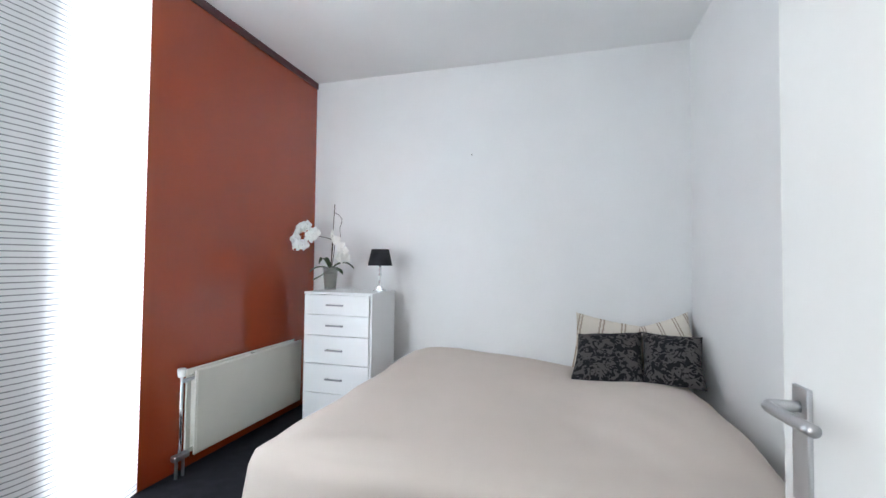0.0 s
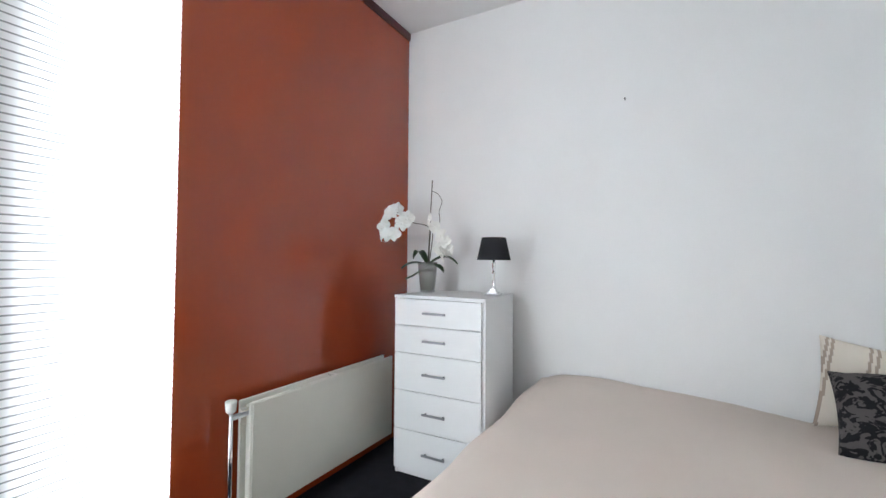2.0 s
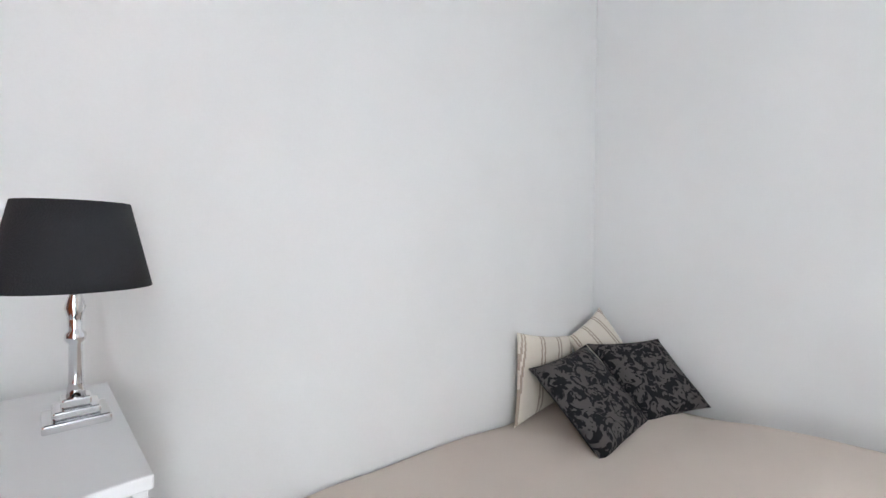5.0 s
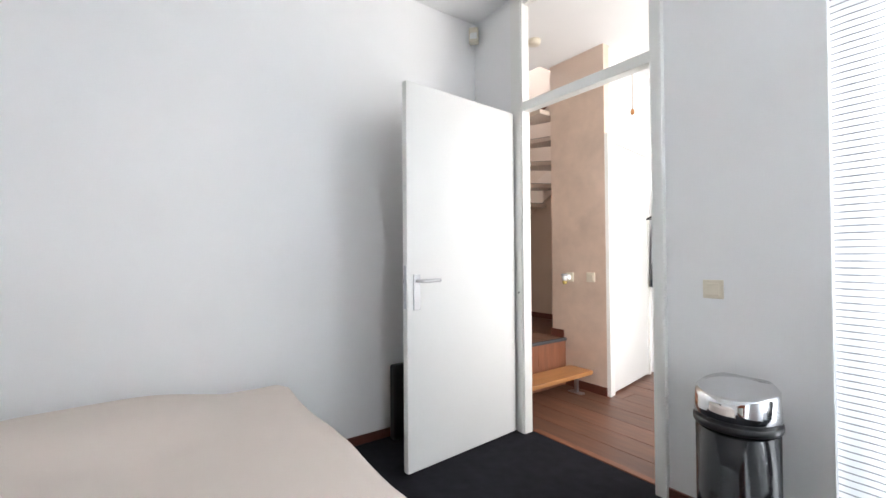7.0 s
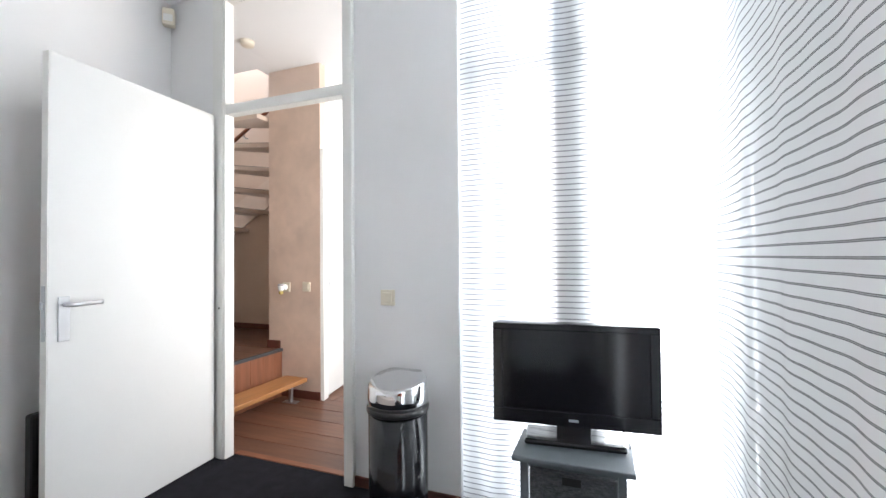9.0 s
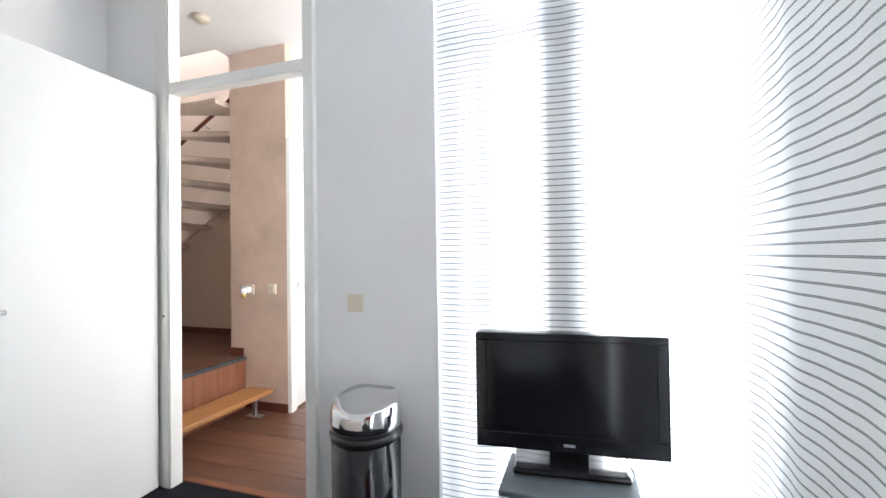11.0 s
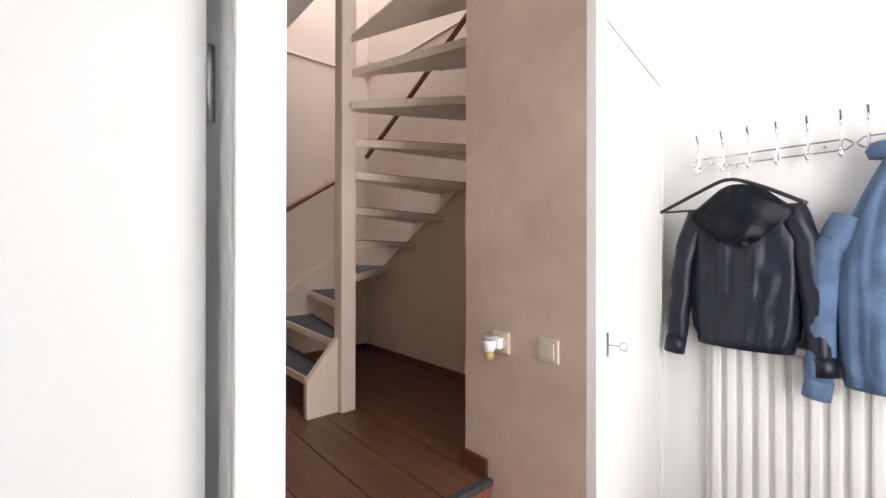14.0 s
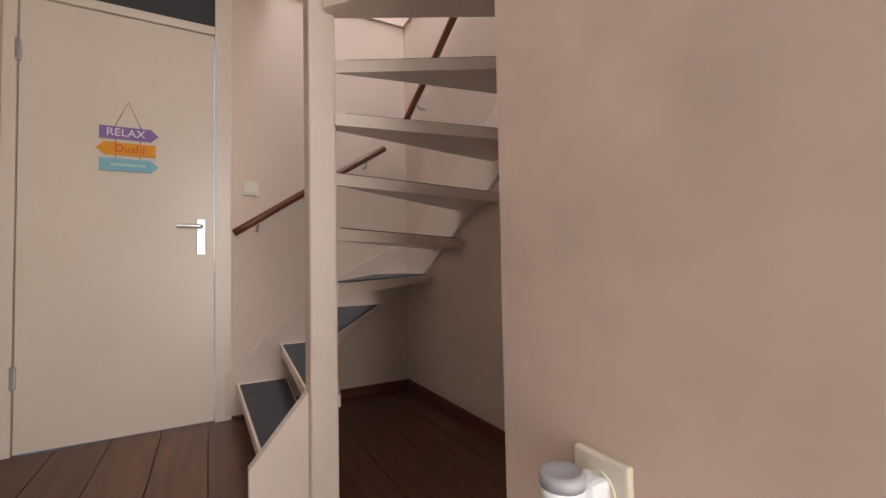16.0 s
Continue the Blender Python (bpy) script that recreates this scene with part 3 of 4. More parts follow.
def orchid(x, y, z):
    o = thing("orchid", (x, y, z), "white orchid with two flower sprays in a glass pot", "potted plant")
    bm = bmesh.new()
    n, rings = 32, []
    for r, h in ((0.047, 0), (0.064, 0.19), (0.060, 0.19), (0.043, 0.012)):
        rings.append([bm.verts.new((x + r * math.cos(2 * math.pi * i / n), y + r * math.sin(2 * math.pi * i / n), z + h)) for i in range(n)])
    for a, b in zip(rings, rings[1:]):
        for i in range(n):
            bm.faces.new((a[i], a[(i + 1) % n], b[(i + 1) % n], b[i]))
    bm.faces.new(rings[0])
    bm.faces.new(rings[-1])
    part("glass_pot", bm, VASE, o, smooth=True).visible_shadow = False
    part("bark", lathe([(0.038, 0.014), (0.053, 0.13), (0.02, 0.145)], (x, y, z), 20), BARK, o)
    # arched leaves
    for ang, ln, up in ((200, 0.17, 0.04), (160, 0.15, 0.12), (8, 0.20, 0.08), (-25, 0.17, 0.02), (215, 0.14, -0.04)):
        a = radians(ang)
        d, s = Vector((math.cos(a), math.sin(a), 0)), Vector((-math.sin(a), math.cos(a), 0))
        bm = bmesh.new()
        rows = []
        for i in range(11):
            t = i / 10
            w = 0.032 * math.sin(math.pi * (0.08 + 0.90 * t)) ** 0.7
            c = Vector((x, y, z + 0.160)) + d * ln * t + Vector((0, 0, up * math.sin(t * 2.2) - 0.05 * t * t))
            rows.append([bm.verts.new(c + s * w * k + Vector((0, 0, 0.012 * abs(k)))) for k in (-1, -0.5, 0, 0.5, 1)])
        for r0, r1 in zip(rows, rows[1:]):
            for k in range(4):
                bm.faces.new((r0[k], r0[k + 1], r1[k + 1], r1[k]))
        bmesh.ops.solidify(bm, geom=bm.faces[:], thickness=0.003)
        part("leaf", bm, LEAF, o, smooth=True)
    b0 = Vector((x, y, z + 0.11))
    st1 = curve_points([b0, b0 + Vector((0.012, 0, 0.18)), b0 + Vector((0.008, 0, 0.30)), b0 + Vector((-0.10, -0.03, 0.335)), b0 + Vector((-0.19, -0.05, 0.40)), b0 + Vector((-0.27, -0.07, 0.33)), b0 + Vector((-0.29, -0.07, 0.24))], 6)
    part("stem", tube(st1, 0.0035, 6, taper=0.6), STEM, o)
    st2 = curve_points([b0, b0 + Vector((0.03, 0.0, 0.2)), b0 + Vector((0.045, 0, 0.31)), b0 + Vector((0.10, -0.02, 0.25)), b0 + Vector((0.15, -0.03, 0.17))], 6)
    part("stem", tube(st2, 0.0033, 6, taper=0.6), STEM, o)
    part("stake", tube([b0 + Vector((-0.005, 0, -0.05)), b0 + Vector((0.03, 0, 0.60))], 0.0035, 6), STEM, o)
    part("twig", tube(curve_points([b0 + Vector((0.03, 0, 0.53)), b0 + Vector((0.07, 0, 0.51)), b0 + Vector((0.10, 0, 0.46)), b0 + Vector((0.08, 0, 0.40)), b0 + Vector((0.085, 0, 0.33)), b0 + Vector((0.05, 0, 0.26))], 5), 0.0022, 5), STEM, o)
    # flowers
    rng = random.Random(5)
    petal = bmesh.new()
    for k in range(5):
        a = 2 * math.pi * k / 5 + math.pi / 2
        w = 0.024 if k in (1, 4) else 0.016
        c = petal.verts.new((0, 0, 0))
        ring = []
        for i in range(9):
            q = math.pi * i / 8
            u, v = 0.021 - 0.021 * math.cos(q), w * math.sin(q) * (0.6 + 0.4 * math.sin(q))
            ring.append(((u, v), (u, -v)))
        left = [petal.verts.new((math.cos(a) * p[0][0] - math.sin(a) * p[0][1], -0.006 * math.sin(p[0][0] * 60) - 0.004 * abs(p[0][1]) / w, math.sin(a) * p[0][0] + math.cos(a) * p[0][1])) for p in ring[1:]]
        right = [petal.verts.new((math.cos(a) * p[1][0] - math.sin(a) * p[1][1], -0.006 * math.sin(p[1][0] * 60) - 0.004 * abs(p[1][1]) / w, math.sin(a) * p[1][0] + math.cos(a) * p[1][1])) for p in ring[1:-1]]
        petal.faces.new([c] + left + right[::-1])
    bmesh.ops.create_icosphere(petal, subdivisions=1, radius=0.007, matrix=Matrix.Translation((0, -0.008, -0.003)))
    fm = mesh("flower", petal, PETAL)
    spots = [(-0.13, -0.05, 0.36), (-0.17, -0.06, 0.40), (-0.20, -0.06, 0.425), (-0.235, -0.07, 0.40), (-0.265, -0.08, 0.36), (-0.28, -0.09, 0.31), (-0.29, -0.09, 0.26), (-0.25, -0.09, 0.255), (-0.205, -0.08, 0.26), (-0.15, -0.07, 0.325),
             (0.07, -0.03, 0.30), (0.12, -0.04, 0.24), (0.15, -0.05, 0.20), (0.17, -0.04, 0.16), (0.11, -0.05, 0.165), (0.14, -0.06, 0.135), (0.035, -0.03, 0.345)]
    for sx, sy, sz in spots:
        f = new("flower", fm)
        f.parent = o
        f.matrix_parent_inverse = o.matrix_basis.inverted()
        f.matrix_basis = pose(x + sx, y + sy, z + 0.11 + sz, rng.uniform(-25, 25), rng.uniform(-30, 30), rng.uniform(-45, 60)) @ Matrix.Scale(rng.uniform(1.08, 1.3), 4)


def bed():
    b = thing("bed", (2.0, 2.4, 0), "wide bed under a smooth beige bedspread", "bed")
    x0, x1, y0, y1 = 1.03, 2.93, 1.475, 3.41
    part("mattress", boxes(((x0 + 0.06, y0 + 0.06, 0.24), (x1 - 0.04, y1 - 0.01, 0.425), 0.05)), LINEN, b)
    part("bed_base", boxes(((x0 + 0.08, y0 + 0.08, 0.06), (x1 - 0.06, y1 - 0.02, 0.24), 0.01)), mat("dark bed base", (0.05, 0.05, 0.055), 0.8), b)
    for lx in (x0 + 0.14, x1 - 0.14):
        for ly in (y0 + 0.14, y1 - 0.1):
            part("leg", lathe([(0.025, 0), (0.03, 0.06)], (lx, ly, 0), 12), BLACKPLASTIC, b)
    bm = bmesh.new()
    n = 80
    rows = []
    m = 0.16
    for j in range(n + 1):
        row = []
        for i in range(n + 1):
            u, v = -m + (1 + 2 * m) * i / n, -m + (1 + m) * j / n
            cu, cv = min(max(u, 0), 1), min(max(v, 0), 1)
            dx, dy = (u - cu) * (x1 - x0), (v - cv) * (y1 - y0)
            over = math.hypot(dx, dy)
            x, y = x0 + cu * (x1 - x0), y0 + cv * (y1 - y0)
            edge = min(cu * (x1 - x0), (1 - cu) * (x1 - x0), cv * (y1 - y0))
            z = 0.53 - 0.035 * math.exp(-edge / 0.06)
            z += 0.07 * math.exp(-((x - 2.66) / 0.28) ** 4) * math.exp(-((y - 2.25) / 0.45) ** 4)
            z -= 0.07 * math.exp(-((x - 2.35) / 0.42) ** 2 - ((y - 3.25) / 0.38) ** 2)
            z += 0.03 * math.exp(-((x - 1.25) / 0.35) ** 2 - ((y - 3.2) / 0.35) ** 2)
            z += 0.006 * noise.noise((x * 2.2, y * 2.2, 0)) + 0.003 * noise.noise((x * 9 + y * 5, y * 2.5, 3)) + 0.004 * noise.noise((x * 3 - y * 15, y * 1.5, 7)) * math.exp(-((y - 1.5) / 0.5) ** 2)
            if over > 0:
                w = 1 + 0.25 * math.sin(8 * (x + y * 1.3))
                bend = min(over / 0.06, 1)
                x += (dx / over) * 0.045 * (1 - (1 - bend) ** 2) * w
                y += (dy / over) * 0.045 * (1 - (1 - bend) ** 2) * w
                x += dx * 0.22
                y += dy * 0.22
                z -= max(0, over - 0.02) * 1.42
            row.append(bm.verts.new((x, y, max(z, 0.012))))
        rows.append(row)
    for j in range(n):
        for i in range(n):
            bm.faces.new((rows[j][i], rows[j][i + 1], rows[j + 1][i + 1], rows[j + 1][i]))
    part("bedspread", bm, SHEET, b, "smooth beige cotton bedspread", smooth=True)


def pillow_grid(tl, tr, br, bl, puff, n=18):
    bm = bmesh.new()
    tl, tr, br, bl = (Vector(p) for p in (tl, tr, br, bl))
    nor = (tr - tl).cross(bl - tl).normalized()
    sides = []
    for s in (1, -1):
        g = []
        for j in range(n + 1):
            row = []
            for i in range(n + 1):
                u, v = i / n, j / n
                pu, pv = (2 * u - 1), (2 * v - 1)
                uu = 0.5 + 0.5 * pu * (1 - 0.07 * (1 - pv * pv))
                vv = 0.5 + 0.5 * pv * (1 - 0.07 * (1 - pu * pu))
                p = (tl * (1 - uu) + tr * uu) * (1 - vv) + (bl * (1 - uu) + br * uu) * vv
                h = puff * ((1 - pu ** 4) * (1 - pv ** 4)) ** 0.55
                p = p + nor * s * (h + 0.004 * noise.noise(p * 9))
                row.append(bm.verts.new(p))
            g.append(row)
        sides.append(g)
    for g in sides:
        for j in range(n):
            for i in range(n):
                bm.faces.new((g[j][i], g[j][i + 1], g[j + 1][i + 1], g[j + 1][i]))
    bmesh.ops.remove_doubles(bm, verts=bm.verts, dist=0.0004)
    return bm


def floral_material():
    m = mat("black floral cloth", (0.06, 0.055, 0.055), 0.85, vary=0.1, scale=9, bump=0.2, fine=400, spec=0.2)
    t = m.node_tree
    co = t.nodes.new("ShaderNodeTexCoord")
    nz = t.nodes.new("ShaderNodeTexNoise")
    nz.inputs["Scale"].default_value, nz.inputs["Detail"].default_value, nz.inputs["Distortion"].default_value = 21, 1.2, 2.2
    vo = t.nodes.new("ShaderNodeTexVoronoi")
    vo.inputs["Scale"].default_value = 16
    sub = t.nodes.new("ShaderNodeMath")
    sub.operation = "MULTIPLY_ADD"
    sub.inputs[1].default_value = 0.35
    ramp = t.nodes.new("ShaderNodeMapRange")
    ramp.inputs["From Min"].default_value, ramp.inputs["From Max"].default_value = 0.66, 0.72
    mx = t.nodes.new("ShaderNodeMixRGB")
    mx.inputs[1].default_value, mx.inputs[2].default_value = (0.013, 0.012, 0.014, 1), (0.085, 0.077, 0.075, 1)
    t.links.new(co.outputs["Object"], nz.inputs["Vector"])
    t.links.new(co.outputs["Object"], vo.inputs["Vector"])
    t.links.new(vo.outputs["Distance"], sub.inputs[0])
    t.links.new(nz.outputs["Fac"], sub.inputs[2])
    t.links.new(sub.outputs[0], ramp.inputs["Value"])
    t.links.new(ramp.outputs[0], mx.inputs[0])
    t.links.new(mx.outputs[0], t.nodes["Principled BSDF"].inputs["Base Color"])
    return m


def dark_pillow(quad, label, fl):
    c = sum((Vector(p) for p in quad), Vector()) / 4
    th = thing("cushion", (c.x, c.y, min(p[2] for p in quad)), label, "cushion", "dark cushions on the bed")
    part("cover", pillow_grid(*quad, 0.055), fl, th, smooth=True)


def striped_pillow(quad, label, puff):
    c = sum((Vector(p) for p in quad), Vector()) / 4
    th = thing("pillow", (c.x, c.y, min(p[2] for p in quad)), label, "pillow", "striped pillows on the bed")
    bm = pillow_grid(*quad, puff, 84)
    cov = part("cover", bm, LINEN, th, smooth=True)
    cov.data.materials.append(STRIPE)
    tl, tr, bl = Vector(quad[0]), Vector(quad[1]), Vector(quad[3])
    ax, ln = (tr - tl).normalized(), (tr - tl).length
    for p in cov.data.polygons:
        u = (p.center - tl).dot(ax) / ln
        if any(abs(u - s) < 0.012 for s in (0.06, 0.10, 0.36, 0.41, 0.66, 0.71, 0.90, 0.94)):
            p.material_index = 1


def television():
    t = thing("television", (0.56, 0.13, 0.47), "black flat television on a swivel foot", "television")
    R = pose(0.556, 0.10, -0.027, 0, 0, 5)
    part("body", boxes(((-0.337, -0.075, 0.525), (0.337, 0.0, 0.955), 0.012, R), ((-0.25, -0.095, 0.58), (0.25, -0.07, 0.90), 0.012, R)), BLACKPLASTIC, t)
    part("screen", boxes(((-0.295, -0.002, 0.588), (0.295, 0.0025, 0.925), 0, R)), SCREEN, t)
    part("bezel", boxes(((-0.337, 0, 0.526), (0.337, 0.006, 0.587), 0.003, R), ((-0.337, 0, 0.926), (0.337, 0.006, 0.954), 0.003, R), ((-0.337, 0, 0.587), (-0.296, 0.006, 0.926), 0.003, R), ((0.296, 0, 0.587), (0.337, 0.006, 0.926), 0.003, R)), BLACKGLOSS, t)
    part("badge", boxes(((-0.02, 0.006, 0.548), (0.02, 0.0075, 0.558), 0, R)), STEEL, t)
    part("neck", boxes(((-0.07, -0.06, 0.48), (0.07, -0.02, 0.545), 0.008, R)), BLACKGLOSS, t)
    part("foot", boxes(((-0.20, -0.10, 0.462), (0.20, 0.07, 0.486), 0.010, R)), BLACKGLOSS, t)
    part("cable", tube(curve_points([(0.37, 0.06, 0.50), (0.345, 0.10, 0.463), (0.34, 0.09, 0.438)], 6), 0.003, 6), BLACKPLASTIC, t)


def tv_table():
    t = thing("side_table", (0.55, 0.16, 0), "small grey painted cabinet with wicker drawers", "side table")
    x0, x1, y0, y1 = 0.36, 0.75, 0.02, 0.28
    part("tabletop", boxes(((x0 - 0.03, y0, 0.413), (x1 + 0.03, y1 + 0.02, 0.435), 0.005)), GREYPAINT, t)
    for a in (x0, x1 - 0.03):
        for b in (y0 + 0.01, y1 - 0.03):
            part("leg", boxes(((a, b, 0), (a + 0.03, b + 0.03, 0.413), 0.003)), GREYPAINT, t)
    for z in (0.03, 0.215, 0.39):
        part("rail", boxes(((x0 + 0.03, y1 - 0.025, z), (x1 - 0.03, y1 - 0.008, z + 0.02), 0.002)), GREYPAINT, t)
    for z in (0.052, 0.236):
        d = part("basket", boxes(((x0 + 0.034, y0 + 0.03, z), (x1 - 0.034, y1 - 0.006, z + 0.15), 0.01)), WICKER, t, "grey wicker drawer")
        part("grip", boxes((((x0 + x1) / 2 - 0.035, y1 - 0.007, z + 0.105), ((x0 + x1) / 2 + 0.035, y1 - 0.003, z + 0.135), 0.001)), BLACKPLASTIC, d)
        part("rim", tube([(x0 + 0.04, y1 - 0.006, z + 0.15), (x1 - 0.04, y1 - 0.006, z + 0.15)], 0.008), WICKER, d)


def bin_can():
    x, y = 1.335, 0.185
    t = thing("waste_bin", (x, y, 0), "tall black steel waste bin with chrome lid", "waste bin")

    def ring(bm, r, z, back=0.10):
        out = []
        r, z = r * 1.05, z * 0.965
        for i in range(48):
            a = 2 * math.pi * i / 48
            px, py = r * math.cos(a), max(r * math.sin(a), -back)
            out.append(bm.verts.new((x + px, y + py, z + (0.045 * (0.5 - (py + back) / (2 * r)) if z > 0.63 else 0))))
        return out

    def shell(levels):
        bm = bmesh.new()
        rs = [ring(bm, r, z) for r, z in levels]
        for a, b in zip(rs, rs[1:]):
            for i in range(48):
                bm.faces.new((a[i], a[(i + 1) % 48], b[(i + 1) % 48], b[i]))
        bm.faces.new(rs[0][::-1])
        bm.faces.new(rs[-1])
        return bm

    part("body", shell([(0.128, 0.02), (0.13, 0.03), (0.13, 0.53)]), BLACKGLOSS, t, smooth=True)
    part("foot_ring", shell([(0.131, 0), (0.131, 0.02)]), BLACKPLASTIC, t)
    part("rim", shell([(0.136, 0.53), (0.138, 0.537), (0.138, 0.552), (0.134, 0.557)]), BLACKPLASTIC, t, smooth=True)
    part("lid", shell([(0.133, 0.557), (0.134, 0.60), (0.132, 0.635), (0.130, 0.66), (0.118, 0.675), (0.06, 0.683)]), CHROME, t, "polished chrome lid", smooth=True)


def wall_switch(name, m, label):
    """A rocker switch; m maps x across, z up, -y out of the wall."""
    t = new(name)
    t.matrix_basis = m
    tagged(t, label, "light switch")
    def add(n, bm, mt):
        ob = new(n, mesh(n, bm, mt))
        ob.parent = t
        return ob
    add("frame", boxes(((-0.041, -0.010, -0.041), (0.041, 0, 0.041), 0.004)), SWITCHMAT)
    add("rocker", boxes(((-0.027, -0.016, -0.027), (0.027, -0.010, 0.027), 0.003)), SWITCHMAT)
    return t


radiator()
CT = chest()
table_lamp(0.797, 3.12, CT)
orchid(0.345, 3.13, CT)
bed()
FL = floral_material()
dark_pillow([(2.318, 3.33, 0.735), (2.745, 3.28, 0.78), (2.72, 2.95, 0.49), (2.25, 2.95, 0.475)], "black and grey floral cushion leaning in the corner", FL)
dark_pillow([(2.745, 3.275, 0.785), (3.06, 3.045, 0.80), (3.01, 2.79, 0.53), (2.69, 2.95, 0.49)], "black and grey floral cushion turned across the corner", FL)
striped_pillow([(2.305, 3.385, 0.89), (2.80, 3.385, 0.80), (2.78, 3.37, 0.50), (2.27, 3.37, 0.47)], "cream pillow with brown stripes against the wall", 0.03)
striped_pillow([(2.74, 3.38, 0.80), (3.055, 3.36, 0.925), (3.07, 3.12, 0.62), (2.80, 3.26, 0.53)], "cream striped pillow pushed up in the corner", 0.035)
television()
tv_table()
bin_can()
wall_switch("light_switch", pose(1.482, 0, 1.008, 0, 0, 180), "ivory light switch beside the bedroom doorway")
nl = thing("nail", (1.479, D, 2.153), "small nail in the white wall", "nail")
part("shaft", tube([(1.479, D, 2.153), (1.479, D - 0.02, 2.155)], 0.004), BLACKPLASTIC, nl)
sn = thing("motion_sensor", (3.05, 0.05, 2.76), "ivory alarm motion sensor in the ceiling corner", "sensor")
SR = pose(3.045, 0.055, 2.785, 0, 0, 45)
part("housing", boxes(((-0.035, -0.03, -0.055), (0.035, 0.03, 0.055), 0.010, SR)), SWITCHMAT, sn)
part("lens", boxes(((-0.026, 0.03, -0.035), (0.026, 0.036, 0.01), 0.003, SR)), GLOSSWHITE, sn)
cs = thing("flat_case", (2.95, 0.55, 0), "flat black case leaning on the wall behind the door", "case")
part("shell", boxes(((3.0, 0.35, 0.0), (3.07, 0.76, 0.47), 0.015)), BLACKPLASTIC, cs)
part("handle", tube(curve_points([(3.035, 0.48, 0.465), (3.035, 0.49, 0.49), (3.035, 0.62, 0.49), (3.035, 0.63, 0.465)], 4), 0.006), BLACKPLASTIC, cs)

# ---- hall things ----


def staircase():
    s = thing("staircase", (4.6, -1.3, P), "cream open winder staircase with dark tread covers", "staircase")
    N = Vector((4.135, -0.955))
    rise = 0.191
    wallpts = [(XW - 0.03, -0.755), (XW - 0.03, -0.98), (XW - 0.03, -1.23), (XW - 0.03, -1.56), (4.93, -1.775), (4.60, -1.775), (4.28, -1.775), (3.98, -1.775), (3.70, -1.775), (3.30, -1.62), (3.30, -1.28), (3.30, -0.98)]
    inner = [(4.18, -0.775), (4.18, -0.92)] + [(4.155, -0.985)] * 2 + [(4.135, -0.99)] * 3 + [(4.115, -0.99)] * 2 + [(4.10, -0.965)] * 3
    for k in range(11):
        z = P + rise * (k + 1)
        a, b = Vector(inner[k]), Vector(wallpts[k])
        c, d = Vector(wallpts[k + 1]), Vector(inner[k + 1])
        back = 0.035
        dv = (c + d - a - b).normalized() * back
        poly = [a, b]
        if k == 3:
            poly.append(Vector((XW - 0.03, -1.775)))
        if k == 8:
            poly.append(Vector((3.30, -1.775)))
        poly += [c + (dv if k not in (3, 8) else Vector((0, 0))), d + dv]
        if (poly[-1] - poly[0]).length < 0.05:
            poly[-1] = poly[0] + (poly[-2] - poly[0]).normalized() * 0.06
        pts = [tuple(p) for p in poly]
        tr = part("tread", prism(pts, "z", z - 0.042, z), CREAM, s)
        cen = sum((Vector(p) for p in pts), Vector((0, 0))) / len(pts)
        part("tread_cover", prism([tuple(cen + (Vector(p) - cen) * 0.90) for p in pts], "z", z + 0.0005, z + 0.005), TREADPAD, tr, "dark grey tread cover")
    part("newel_post", boxes(((4.093, -0.998, P), (4.183, -0.908, 4.0), 0.008)), CREAM, s)
    part("inner_string", prism([(-0.915, P), (-0.73, P), (-0.73, P + 0.20), (-0.915, P + 0.42)], "x", 4.135, 4.175), CREAM, s)
    part("wall_string", prism([(-0.70, P + 0.02), (-0.70, P + 0.24), (-1.23, P + 0.72), (-1.795, P + 1.0), (-1.795, P + 0.66), (-1.3, P + 0.44), (-0.85, P + 0.02)], "x", XW - 0.032, XW - 0.004), CREAM, s)
    part("wall_string", prism([(XW - 0.03, 1.02), (XW - 0.03, 1.34), (4.2, 1.98), (3.31, 2.45), (3.31, 2.16), (4.06, 1.74)], "y", -1.797, -1.77), CREAM, s)


def handrail(points, label):
    h = thing("handrail", points[0], label, "handrail", "stair handrails")
    part("rail", tube(curve_points(points, 6), 0.02, 12), RAIL, h, smooth=True)
    return h


staircase()
hr = handrail([(XW - 0.07, -0.74, 1.43), (XW - 0.07, -1.15, 1.70), (XW - 0.07, -1.62, 2.0)], "mahogany handrail on the wall beside the stairs")
for y, z in ((-0.86, 1.50), (-1.5, 1.92)):
    part("bracket", tube([(XW, y, z - 0.05), (XW - 0.05, y, z - 0.05), (XW - 0.07, y, z)], 0.007), STEEL, hr)
hr2 = handrail([(5.22, -1.73, 2.13), (4.8, -1.73, 2.36), (4.35, -1.73, 2.62), (3.6, -1.73, 3.05)], "mahogany handrail on the wall behind the stairs")
for x, z in ((5.0, 2.25), (4.28, 2.66)):
    part("bracket", tube([(x, -1.80, z - 0.05), (x, -1.75, z - 0.05), (x, -1.73, z)], 0.007), STEEL, hr2)

